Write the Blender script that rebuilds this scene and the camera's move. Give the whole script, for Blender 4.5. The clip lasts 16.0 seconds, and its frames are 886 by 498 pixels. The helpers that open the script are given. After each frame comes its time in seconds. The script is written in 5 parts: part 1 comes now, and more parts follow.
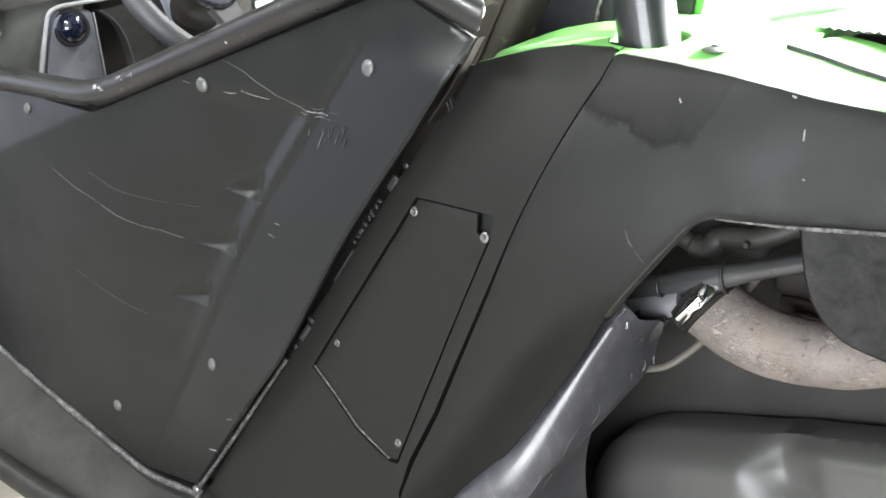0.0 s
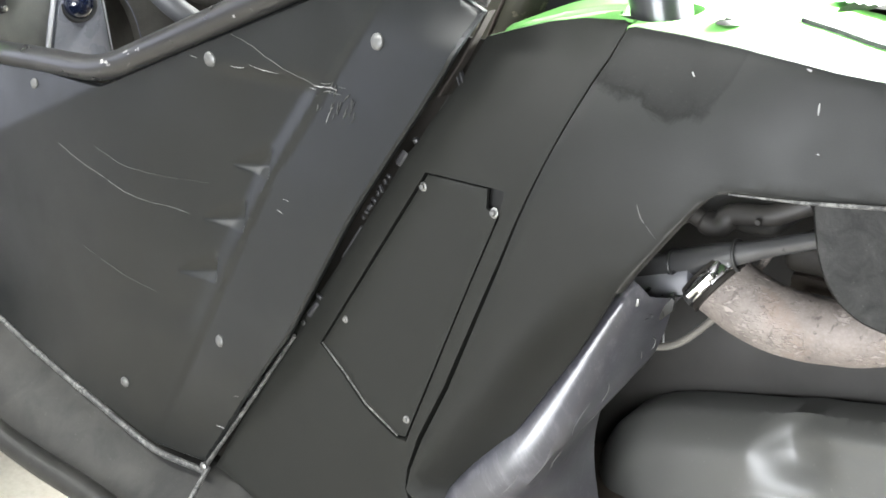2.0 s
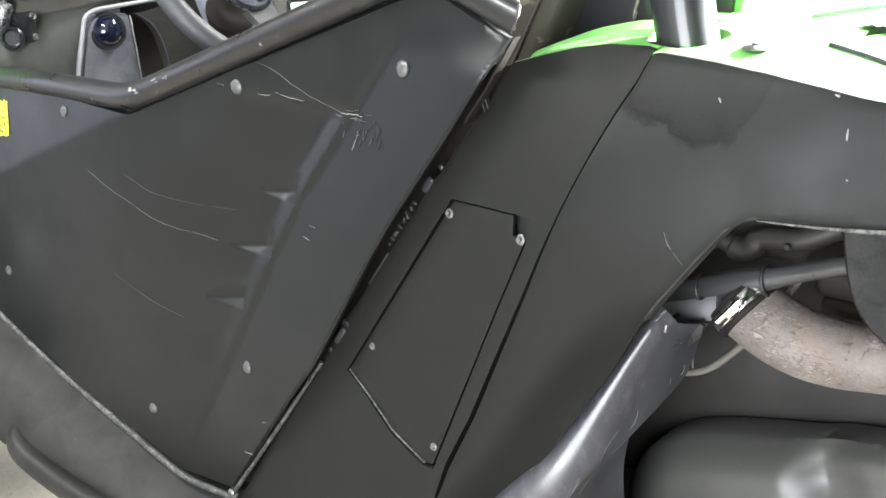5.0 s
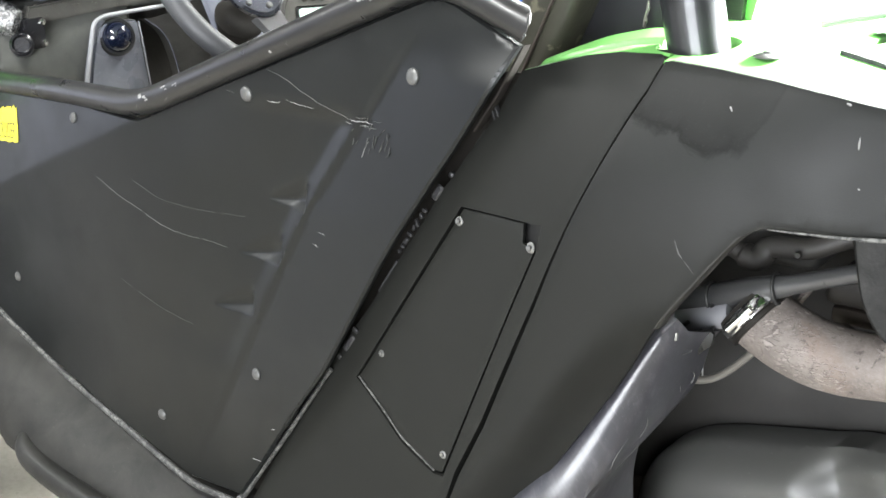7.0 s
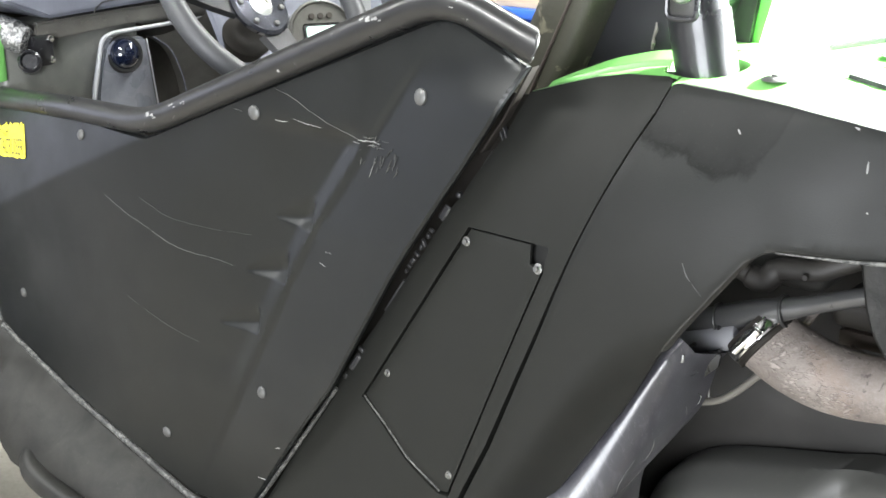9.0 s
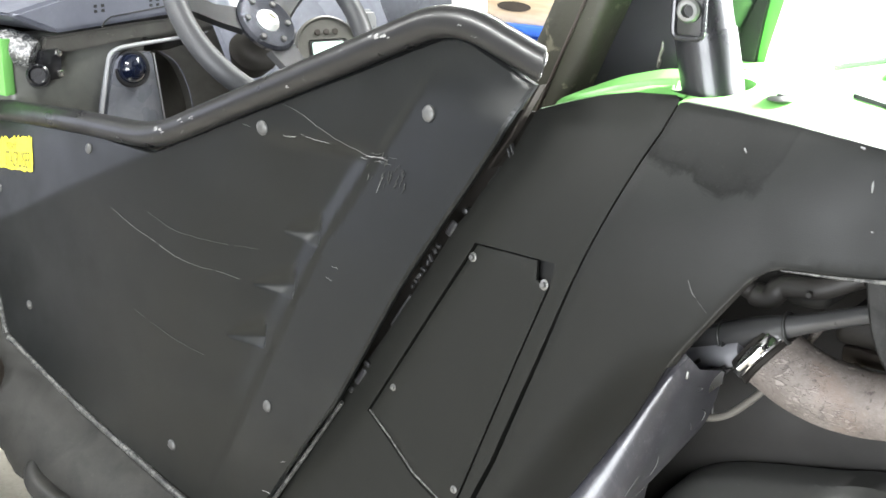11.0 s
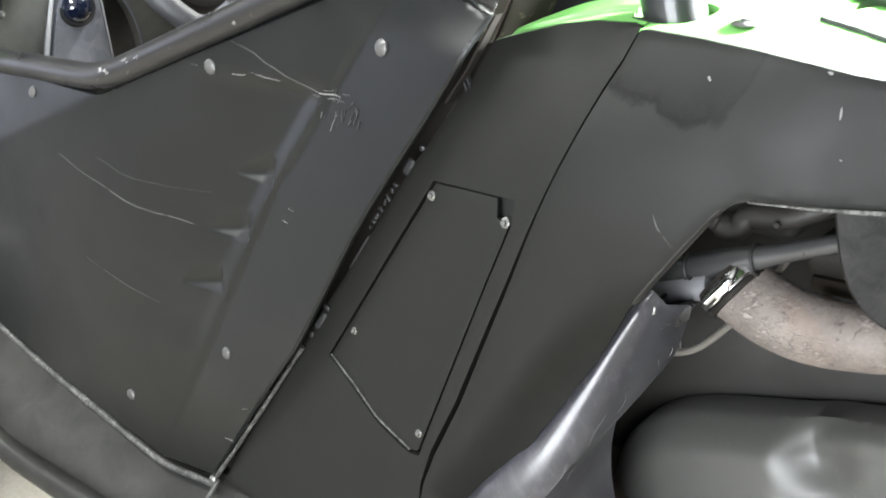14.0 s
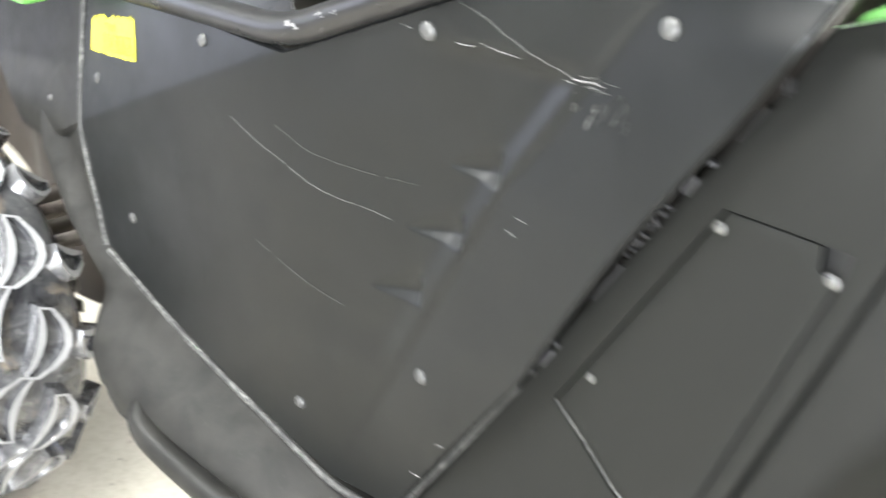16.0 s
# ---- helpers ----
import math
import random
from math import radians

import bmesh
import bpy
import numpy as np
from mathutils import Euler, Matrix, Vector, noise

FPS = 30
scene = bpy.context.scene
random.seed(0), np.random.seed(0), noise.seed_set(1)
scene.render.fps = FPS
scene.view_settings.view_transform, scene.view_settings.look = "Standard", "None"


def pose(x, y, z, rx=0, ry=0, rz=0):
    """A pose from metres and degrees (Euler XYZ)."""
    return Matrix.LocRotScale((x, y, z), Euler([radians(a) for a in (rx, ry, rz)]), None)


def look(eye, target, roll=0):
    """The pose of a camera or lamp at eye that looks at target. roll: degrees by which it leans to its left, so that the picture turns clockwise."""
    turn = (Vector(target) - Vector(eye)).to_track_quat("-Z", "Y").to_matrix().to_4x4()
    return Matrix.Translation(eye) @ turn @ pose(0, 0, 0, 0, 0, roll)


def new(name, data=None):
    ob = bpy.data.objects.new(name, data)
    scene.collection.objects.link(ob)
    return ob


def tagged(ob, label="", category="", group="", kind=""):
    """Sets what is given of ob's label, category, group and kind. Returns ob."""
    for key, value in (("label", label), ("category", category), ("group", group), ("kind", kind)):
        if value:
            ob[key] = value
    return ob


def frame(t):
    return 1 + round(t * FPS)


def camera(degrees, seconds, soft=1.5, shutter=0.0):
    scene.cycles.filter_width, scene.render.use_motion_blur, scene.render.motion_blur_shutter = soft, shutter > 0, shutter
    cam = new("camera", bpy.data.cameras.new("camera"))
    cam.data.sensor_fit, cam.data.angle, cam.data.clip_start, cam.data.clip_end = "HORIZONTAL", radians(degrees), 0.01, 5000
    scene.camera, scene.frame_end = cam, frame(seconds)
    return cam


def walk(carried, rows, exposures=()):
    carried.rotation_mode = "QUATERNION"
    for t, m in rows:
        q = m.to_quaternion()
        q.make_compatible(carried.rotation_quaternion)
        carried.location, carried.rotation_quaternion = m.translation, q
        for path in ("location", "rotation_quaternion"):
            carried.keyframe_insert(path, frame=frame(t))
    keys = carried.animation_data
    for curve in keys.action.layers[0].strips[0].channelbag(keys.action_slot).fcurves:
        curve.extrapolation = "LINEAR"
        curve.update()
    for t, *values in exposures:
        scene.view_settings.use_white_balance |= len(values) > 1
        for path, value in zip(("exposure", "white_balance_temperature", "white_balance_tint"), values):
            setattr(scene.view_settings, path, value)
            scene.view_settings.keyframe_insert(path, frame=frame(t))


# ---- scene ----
from mathutils.geometry import delaunay_2d_cdt

# ---- camera ----
cam = camera(39.0, 16.0, soft=1.6, shutter=1.0)
PATH = [
    (0, (0.914, -1.001, 1.247), (-0.202, 0.522, 0.589), 0.2),
    (0.5, (0.914, -1.0, 1.243), (-0.2, 0.519, 0.571), 0.4),
    (1, (0.912, -1.004, 1.24), (-0.196, 0.512, 0.552), 0.5),
    (1.5, (0.911, -1.001, 1.24), (-0.199, 0.509, 0.542), 0.4),
    (2, (0.908, -0.997, 1.237), (-0.211, 0.512, 0.553), 0.3),
    (2.5, (0.908, -0.991, 1.233), (-0.225, 0.515, 0.566), 0.0),
    (3, (0.907, -0.988, 1.235), (-0.236, 0.516, 0.578), -0.2),
    (3.5, (0.905, -0.984, 1.243), (-0.243, 0.515, 0.582), -0.5),
    (4, (0.908, -0.986, 1.243), (-0.247, 0.508, 0.584), -0.5),
    (6.5, (0.905, -0.991, 1.245), (-0.265, 0.494, 0.593), -0.5),
    (7, (0.903, -0.99, 1.247), (-0.27, 0.494, 0.597), -0.5),
    (7.5, (0.904, -0.992, 1.245), (-0.272, 0.494, 0.606), -0.4),
    (8, (0.903, -0.991, 1.247), (-0.276, 0.495, 0.612), -0.3),
    (8.5, (0.902, -0.995, 1.247), (-0.278, 0.494, 0.621), -0.2),
    (9, (0.899, -0.991, 1.252), (-0.283, 0.496, 0.625), -0.2),
    (9.5, (0.899, -0.99, 1.25), (-0.287, 0.497, 0.634), 0.0),
    (11.8, (0.896, -1.008, 1.258), (-0.282, 0.493, 0.658), 0.3),
    (12, (0.894, -1.006, 1.251), (-0.279, 0.499, 0.653), 0.3),
    (12.5, (0.897, -1.001, 1.253), (-0.262, 0.507, 0.633), -0.3),
    (13, (0.895, -0.986, 1.252), (-0.256, 0.518, 0.609), -0.8),
    (13.5, (0.891, -0.972, 1.253), (-0.249, 0.526, 0.578), -1.2),
    (14, (0.882, -0.964, 1.249), (-0.243, 0.53, 0.543), -0.9),
    (14.5, (0.854, -0.968, 1.242), (-0.281, 0.508, 0.51), -0.5),
    (15, (0.803, -0.983, 1.233), (-0.368, 0.453, 0.48), -0.2),
    (15.2, (0.77, -0.969, 1.233), (-0.409, 0.451, 0.461), -0.2),
    (15.4, (0.735, -0.937, 1.23), (-0.453, 0.467, 0.444), 0.1),
    (15.5, (0.719, -0.925, 1.223), (-0.473, 0.479, 0.442), 0.5),
    (15.6, (0.699, -0.904, 1.222), (-0.499, 0.493, 0.439), 0.8),
    (15.8, (0.65, -0.853, 1.226), (-0.567, 0.519, 0.429), 1.0),
    (16, (0.593, -0.786, 1.241), (-0.654, 0.53, 0.396), 0.1),
]
walk(cam, [(t, look(eye, target, roll)) for t, eye, target, roll in PATH], [(0.0, 0.27), (1.0, 0.29), (1.5, 0.33), (2.0, 0.69), (2.5, 1.03), (3.0, 1.15), (3.5, 0.92), (4.0, 0.57), (6.5, 0.37), (9.5, 0.35), (12.0, 0.37), (13.0, 0.37), (14.0, 0.37), (14.5, 0.39), (14.8, 0.40), (15.0, 0.40), (15.5, 0.60), (16.0, 1.05)])

# ---- world and lamps ----
world = bpy.data.worlds.new("workshop_air")
scene.world = world
world.use_nodes = True
world.node_tree.nodes["Background"].inputs[0].default_value = (0.75, 0.85, 1.0, 1)
world.node_tree.nodes["Background"].inputs[1].default_value = 0.05


def lamp(name, m, size_x, size_y, watts, colour):
    data = bpy.data.lights.new(name, "AREA")
    data.shape, data.size, data.size_y, data.energy, data.color = "RECTANGLE", size_x, size_y, watts, colour
    ob = new(name, data)
    ob.matrix_world = m
    return ob


# ceiling luminaires: place, length along x, length along y, power
LIGHTS = [
    ((-0.4, -1.00, 2.42), 1.2, 0.22, 50),
    ((-2.15, -1.00, 2.42), 1.2, 0.22, 38),
    ((-1.3, 1.9, 2.42), 1.2, 0.22, 75),
    ((0.1, 1.4, 2.42), 1.2, 0.22, 66),
]
COOL = (0.975, 0.99, 0.97)
for place, lx, ly, watts in LIGHTS:
    lamp("tube_lamp", pose(place[0], place[1], place[2] - 0.062), lx - 0.06, ly - 0.06, watts, COOL)
# daylight in the wide window of the front wall, and in the window of the near wall
FRONT_WINDOW = (-3.3, -0.9, 0.25, 2.3)
WINDOW = (0.3, 2.6, 0.06, 2.0)
lamp("front_window_daylight", pose(-4.99, (FRONT_WINDOW[0] + FRONT_WINDOW[1]) / 2, (FRONT_WINDOW[2] + FRONT_WINDOW[3]) / 2, 90, 0, -90), FRONT_WINDOW[1] - FRONT_WINDOW[0], FRONT_WINDOW[3] - FRONT_WINDOW[2], 38, (0.80, 0.84, 1.0))
lamp("window_daylight", pose((WINDOW[0] + WINDOW[1]) / 2, -3.49, (WINDOW[2] + WINDOW[3]) / 2, 90, 0, 0), WINDOW[1] - WINDOW[0], WINDOW[3] - WINDOW[2], 235, (0.92, 0.955, 1.0))
# unseen work light on its stand, added behind the cargo bed to brighten the deck
WORK = Vector((1.18, 1.25, 1.52))
lamp("added_light_beam", look(WORK, (0.66, 0.30, 1.03)), 0.36, 0.24, 105, (0.96, 1.0, 0.99)).data.spread = radians(42)


# ---- materials ----
class Nodes:
    """A node material with a Principled surface and short ways to add textures."""

    def __init__(self, name):
        self.mat = bpy.data.materials.new(name)
        self.mat.use_nodes = True
        self.tree = self.mat.node_tree
        self.bsdf = self.tree.nodes["Principled BSDF"]
        self.coord = self.tree.nodes.new("ShaderNodeTexCoord").outputs["Object"]

    def node(self, kind, **sockets):
        n = self.tree.nodes.new(kind)
        for key, value in sockets.items():
            self.put(n.inputs[key], value)
        return n

    def put(self, socket, value):
        if isinstance(value, bpy.types.NodeSocket):
            self.tree.links.new(value, socket)
        else:
            socket.default_value = value

    def noise(self, scale, detail=4.0, rough=0.55, stretch=None, warp=0.0):
        v = self.coord
        if stretch:
            mapping = self.node("ShaderNodeMapping", Vector=v)
            mapping.inputs["Scale"].default_value = stretch
            v = mapping.outputs[0]
        n = self.node("ShaderNodeTexNoise", Vector=v, Scale=scale, Detail=detail, Roughness=rough, Distortion=warp)
        return n.outputs["Fac"]

    def ramp(self, fac, *stops):
        n = self.node("ShaderNodeValToRGB", Fac=fac)
        e = n.color_ramp.elements
        while len(e) < len(stops):
            e.new(0.5)
        for item, (at, c) in zip(e, stops):
            item.position = at
            item.color = (c, c, c, 1) if isinstance(c, (int, float)) else (*c, 1)
        return n.outputs["Color"]

    def mix(self, fac, a, b, blend="MIX"):
        n = self.tree.nodes.new("ShaderNodeMix")
        n.data_type, n.blend_type = "RGBA", blend
        for socket, value in ((n.inputs[0], fac), (n.inputs[6], a), (n.inputs[7], b)):
            if isinstance(value, tuple) and len(value) == 3:
                value = (*value, 1)
            self.put(socket, value)
        return n.outputs[2]

    def bump(self, height, strength, distance=0.002):
        n = self.node("ShaderNodeBump", Height=height, Strength=strength, Distance=distance)
        self.put(self.bsdf.inputs["Normal"], n.outputs[0])

    def set(self, **values):
        names = dict(base="Base Color", rough="Roughness", metal="Metallic", coat="Coat Weight",
                     ior="IOR", glow="Emission Color", power="Emission Strength", glass="Transmission Weight", spec="Specular IOR Level")
        for key, value in values.items():
            if isinstance(value, tuple) and len(value) == 3:
                value = (*value, 1)
            self.put(self.bsdf.inputs[names[key]], value)
        return self


def plastic(name, base, dust, amount, rough, grain=900.0, grain_depth=0.25, dust_scale=7.0, spec=0.5, vary=1.0):
    """Moulded plastic with a thin uneven film of dust and a fine grain."""
    m = Nodes(name)
    film = m.ramp(m.noise(dust_scale, 6, 0.62, warp=0.6), (0.35, 0.0), (0.75, amount))
    specks = m.ramp(m.noise(260, 3, 0.6), (0.66, 0.0), (0.72, 0.35))
    col = m.mix(film, base, dust)
    col = m.mix(m.mix(0.5, specks, film, "MULTIPLY"), col, tuple(min(1, c * 2.2) for c in dust))
    m.set(base=col, rough=m.ramp(m.noise(11, 5, 0.6), (0.3, rough - 0.07 * vary), (0.7, rough + 0.09 * vary)), spec=spec)
    m.bump(m.noise(grain, 2, 0.5), grain_depth, 0.0006)
    return m.mat


def paint(name, base, rough, chip=(0.35, 0.35, 0.34), chips=0.0, metal=0.0, coat=0.0):
    """Paint or bare metal with scuffs where it has worn."""
    m = Nodes(name)
    worn = m.ramp(m.noise(38, 6, 0.7, warp=1.2), (0.66, 0.0), (0.70, chips))
    shade = m.ramp(m.noise(9, 4), (0.3, 0.8), (0.7, 1.15))
    col = m.mix(1.0, base, shade, "MULTIPLY")
    m.set(base=m.mix(worn, col, chip), rough=m.ramp(m.noise(22, 5), (0.3, rough * 0.8), (0.75, min(1, rough * 1.45))), metal=metal, coat=coat)
    m.bump(m.noise(120, 4), 0.12, 0.001)
    return m.mat


def fender_plastic():
    """Black grained plastic with a ragged dark stain below the upper edge."""
    m = Nodes("stained_black_plastic")
    at = m.node("ShaderNodeSeparateXYZ", Vector=m.coord)
    across = m.node("ShaderNodeMapRange", Value=at.outputs["X"], **{"From Min": 0.335, "From Max": 0.485}).outputs[0]
    # height of the stain's lower edge, from 0.96 m up in tenths of a metre
    edge = m.ramp(across, (0.0, 0.36), (0.15, 0.27), (0.34, 0.25), (0.46, 0.15), (0.61, 0.10), (0.78, 0.12), (0.86, 0.26), (0.93, 0.50), (1.0, 0.80))

    def sums(kind, *values):
        n = m.node("ShaderNodeMath")
        n.operation = kind
        for socket, value in zip(n.inputs, values):
            m.put(socket, value)
        return n.outputs[0]

    above = sums("SUBTRACT", sums("SUBTRACT", at.outputs["Z"], 0.960), sums("MULTIPLY", edge, 0.1))
    above = sums("ADD", above, sums("MULTIPLY", sums("SUBTRACT", m.noise(30, 6, 0.66, warp=0.7), 0.5), 0.050))
    reach = m.node("ShaderNodeMapRange", Value=above, **{"From Min": -0.006, "From Max": 0.070}).outputs[0]
    stain = m.ramp(reach, (0.0, 0.0), (0.10, 0.85), (0.16, 0.60), (0.30, 0.42), (0.6, 0.36), (1.0, 0.34))
    stain = m.mix(1.0, stain, m.ramp(across, (0.70, 1.0), (0.95, 0.35)), "MULTIPLY")
    film = m.ramp(m.noise(7, 6, 0.62, warp=0.6), (0.35, 0.0), (0.75, 0.35))
    clean = m.mix(film, (0.0052, 0.0057, 0.0050), (0.0098, 0.0105, 0.0102))
    specks = m.ramp(m.noise(300, 3, 0.6), (0.62, 0.0), (0.70, 0.6))
    wet = m.mix(specks, (0.0036, 0.0038, 0.0032), (0.018, 0.019, 0.017))
    m.set(base=m.mix(stain, clean, wet), rough=m.mix(stain, m.ramp(m.noise(11, 5), (0.3, 0.48), (0.7, 0.60)), (0.66, 0.66, 0.66)), spec=m.mix(stain, (0.26, 0.26, 0.26), (0.13, 0.13, 0.13)))
    m.bump(m.noise(600, 3, 0.6), 0.18, 0.0007)
    return m.mat


def concrete():
    m = Nodes("workshop_concrete")
    big = m.noise(1.6, 6, 0.6, warp=0.7)
    fine = m.noise(60, 5, 0.7)
    col = m.ramp(big, (0.3, (0.37, 0.340, 0.275)), (0.5, (0.56, 0.525, 0.45)), (0.72, (0.69, 0.655, 0.58)))
    col = m.mix(m.ramp(fine, (0.4, 0.0), (0.75, 0.35)), col, (0.25, 0.20, 0.13))
    spots = m.ramp(m.noise(9, 3, 0.5, warp=2.0), (0.70, 0.0), (0.74, 0.6))
    m.set(base=m.mix(spots, col, (0.16, 0.13, 0.09)), rough=m.ramp(fine, (0.3, 0.24), (0.7, 0.42)), spec=0.6)
    m.bump(m.noise(35, 6, 0.65), 0.10, 0.003)
    return m.mat


def scaled_metal():
    """Heat-stained metal of the exhaust elbow, with pale crust flaking off in patches."""
    m = Nodes("dirty_elbow_metal")
    grime = m.noise(20, 7, 0.68, warp=0.5)
    col = m.ramp(grime, (0.32, (0.118, 0.100, 0.090)), (0.5, (0.178, 0.153, 0.138)), (0.68, (0.225, 0.196, 0.178)))
    rust = m.ramp(m.noise(13, 5, 0.6, warp=0.5), (0.50, 0.0), (0.70, 0.45))
    fine = m.ramp(m.noise(260, 5, 0.7), (0.48, 0.0), (0.72, 0.5))
    flake = m.ramp(m.noise(150, 5, 0.66, stretch=(0.6, 0.6, 1.4), warp=0.7), (0.53, 0.0), (0.57, 0.8))
    patch = m.ramp(m.noise(17, 4, 0.6, warp=0.8), (0.47, 0.0), (0.58, 1.0))
    flake = m.mix(1.0, flake, patch, "MULTIPLY")
    pit = m.ramp(m.noise(90, 5, 0.65, warp=0.6), (0.34, 0.75), (0.42, 0.0))
    col = m.mix(rust, col, (0.24, 0.160, 0.118))
    col = m.mix(fine, col, (0.26, 0.235, 0.215))
    col = m.mix(pit, col, (0.060, 0.050, 0.044))
    m.set(base=m.mix(flake, col, (0.32, 0.285, 0.260)), rough=0.68, metal=0.1)
    m.bump(m.mix(0.6, m.noise(120, 5, 0.7), flake), 0.8, 0.003)
    return m.mat


def rubber():
    m = Nodes("dusty_tyre_rubber")
    d = m.ramp(m.noise(18, 6, 0.65, warp=0.8), (0.40, 0.0), (0.60, 0.9))
    mud = m.ramp(m.noise(7, 5, 0.6, warp=0.6), (0.56, 0.0), (0.64, 0.85))
    m.set(base=m.mix(mud, m.mix(d, (0.040, 0.041, 0.046), (0.15, 0.15, 0.155)), (0.30, 0.25, 0.19)), rough=m.ramp(m.noise(24, 5), (0.35, 0.12), (0.7, 0.36)), spec=0.9, coat=0.6)
    m.bump(m.noise(45, 5, 0.6), 0.3, 0.003)
    return m.mat


def seat_cloth():
    m = Nodes("muddy_olive_vinyl")
    mud = m.ramp(m.noise(30, 6, 0.65, warp=0.8), (0.58, 0.0), (0.66, 0.7))
    m.set(base=m.mix(mud, (0.034, 0.033, 0.022), (0.17, 0.16, 0.11)), rough=0.6)
    m.bump(m.noise(140, 4), 0.4, 0.002)
    return m.mat


def flat(name, base, rough=0.6, vary=0.12, metal=0.0):
    """A plain surface with slight unevenness of tone."""
    m = Nodes(name)
    tone = m.ramp(m.noise(14, 5, 0.6), (0.3, 1 - vary), (0.7, 1 + vary))
    m.set(base=m.mix(1.0, base, tone, "MULTIPLY"), rough=rough, metal=metal)
    m.bump(m.noise(90, 4), 0.1, 0.001)
    return m.mat


def knurled(name, base, rough):
    m = Nodes(name)
    cells = m.node("ShaderNodeTexVoronoi", Vector=m.coord, Scale=520.0).outputs["Distance"]
    holes = m.ramp(cells, (0.16, 0.55), (0.34, 1.0))
    m.set(base=m.mix(1.0, base, holes, "MULTIPLY"), rough=rough)
    m.bump(cells, 0.16, 0.0006)
    return m.mat


def worn_lit_strip():
    """Black edging rubbed bare in a mottled way; its pale tone also serves for painted edge highlights."""
    m = Nodes("worn_lit_edge")
    bare = m.ramp(m.noise(130, 6, 0.7, warp=0.8), (0.44, 0.0), (0.60, 1.0))
    patch = m.ramp(m.noise(18, 4, 0.6), (0.35, 0.25), (0.65, 1.0))
    m.set(base=m.mix(m.mix(1.0, bare, patch, "MULTIPLY"), (0.022, 0.022, 0.022), (0.165, 0.165, 0.155)), rough=0.55)
    m.bump(m.noise(200, 5, 0.65), 0.6, 0.002)
    return m.mat


def cardboard():
    m = Nodes("brown_cardboard")
    col = m.ramp(m.noise(6, 5, stretch=(1, 1, 6)), (0.3, (0.46, 0.34, 0.22)), (0.7, (0.62, 0.50, 0.36)))
    m.set(base=col, rough=0.8)
    m.bump(m.noise(160, 3, stretch=(1, 1, 0.1)), 0.3, 0.001)
    return m.mat


DOOR = plastic("door_black_plastic", (0.0052, 0.0059, 0.0059), (0.0098, 0.0108, 0.0110), 0.5, 0.36, grain_depth=0.15, spec=0.32)
SIDE = plastic("side_black_plastic", (0.0094, 0.0098, 0.0086), (0.0116, 0.0120, 0.0108), 0.35, 0.60, spec=0.18, dust_scale=4, vary=0.4)
FENDER = fender_plastic()
ROCKER = plastic("rocker_black_plastic", (0.0125, 0.0124, 0.0114), (0.042, 0.0405, 0.0365), 0.60, 0.48, spec=0.26, dust_scale=16)
def scraped_liner():
    """Glossy black plastic, scraped along the way the wheel throws dirt."""
    m = Nodes("liner_black_plastic")
    turned = m.node("ShaderNodeVectorRotate", Vector=m.coord)
    turned.rotation_type = "Y_AXIS"
    turned.inputs["Angle"].default_value = math.radians(32)
    m.coord = turned.outputs[0]
    streak = m.noise(34, 6, 0.7, stretch=(3.0, 3.0, 0.22))
    fine = m.noise(160, 4, 0.65, stretch=(2.5, 2.5, 0.12))
    film = m.ramp(m.noise(9, 5, 0.6, warp=0.6), (0.38, 0.0), (0.72, 0.5))
    col = m.mix(film, (0.034, 0.034, 0.041), (0.062, 0.062, 0.072))
    col = m.mix(m.ramp(fine, (0.60, 0.0), (0.72, 0.55)), col, (0.14, 0.14, 0.155))
    col = m.mix(m.ramp(streak, (0.50, 0.0), (0.68, 0.55)), col, (0.105, 0.103, 0.118))
    m.set(base=col, rough=m.ramp(streak, (0.30, 0.28), (0.55, 0.35), (0.75, 0.46)), spec=0.85)
    m.bump(m.mix(0.35, streak, fine), 0.10, 0.0010)
    return m.mat


LINER = scraped_liner()
TUB = plastic("tub_black_plastic", (0.064, 0.064, 0.060), (0.082, 0.082, 0.077), 0.35, 0.36, grain=2500, grain_depth=0.03, dust_scale=1.5, vary=0.25)
TUBE = paint("black_tube_paint", (0.012, 0.0118, 0.0122), 0.31, (0.17, 0.17, 0.165), 0.55, coat=0.10)
CAGE = paint("cage_tube_paint", (0.022, 0.022, 0.025), 0.30, (0.24, 0.24, 0.245), 0.45, metal=0.35, coat=0.4)
FRAME = paint("frame_paint", (0.060, 0.060, 0.061), 0.32, (0.16, 0.15, 0.14), 0.4, metal=0.3, coat=0.25)
EDGE = worn_lit_strip()
GREEN = flat("bright_green_plastic", (0.140, 0.38, 0.098), 0.35, 0.06)
STEEL = paint("zinc_bolt", (0.24, 0.24, 0.235), 0.36, (0.25, 0.2, 0.15), 0.3, metal=0.85)
DULL = paint("dull_bolt_cap", (0.085, 0.085, 0.083), 0.42, (0.2, 0.18, 0.15), 0.4, metal=0.25)
CHROME = paint("bright_clamp_steel", (0.75, 0.75, 0.74), 0.2, (0.3, 0.28, 0.25), 0.3, metal=1.0)
DARK = plastic("engine_bay_black", (0.034, 0.027, 0.022), (0.075, 0.058, 0.044), 0.6, 0.62)
PAD = plastic("pad_grey_plastic", (0.115, 0.121, 0.150), (0.19, 0.198, 0.238), 0.6, 0.40, dust_scale=12)
SHROUD = plastic("shroud_plastic", (0.095, 0.091, 0.082), (0.18, 0.176, 0.160), 0.6, 0.38, dust_scale=18)
GREY = plastic("dash_grey_plastic", (0.135, 0.142, 0.172), (0.23, 0.240, 0.282), 0.6, 0.24, dust_scale=20)
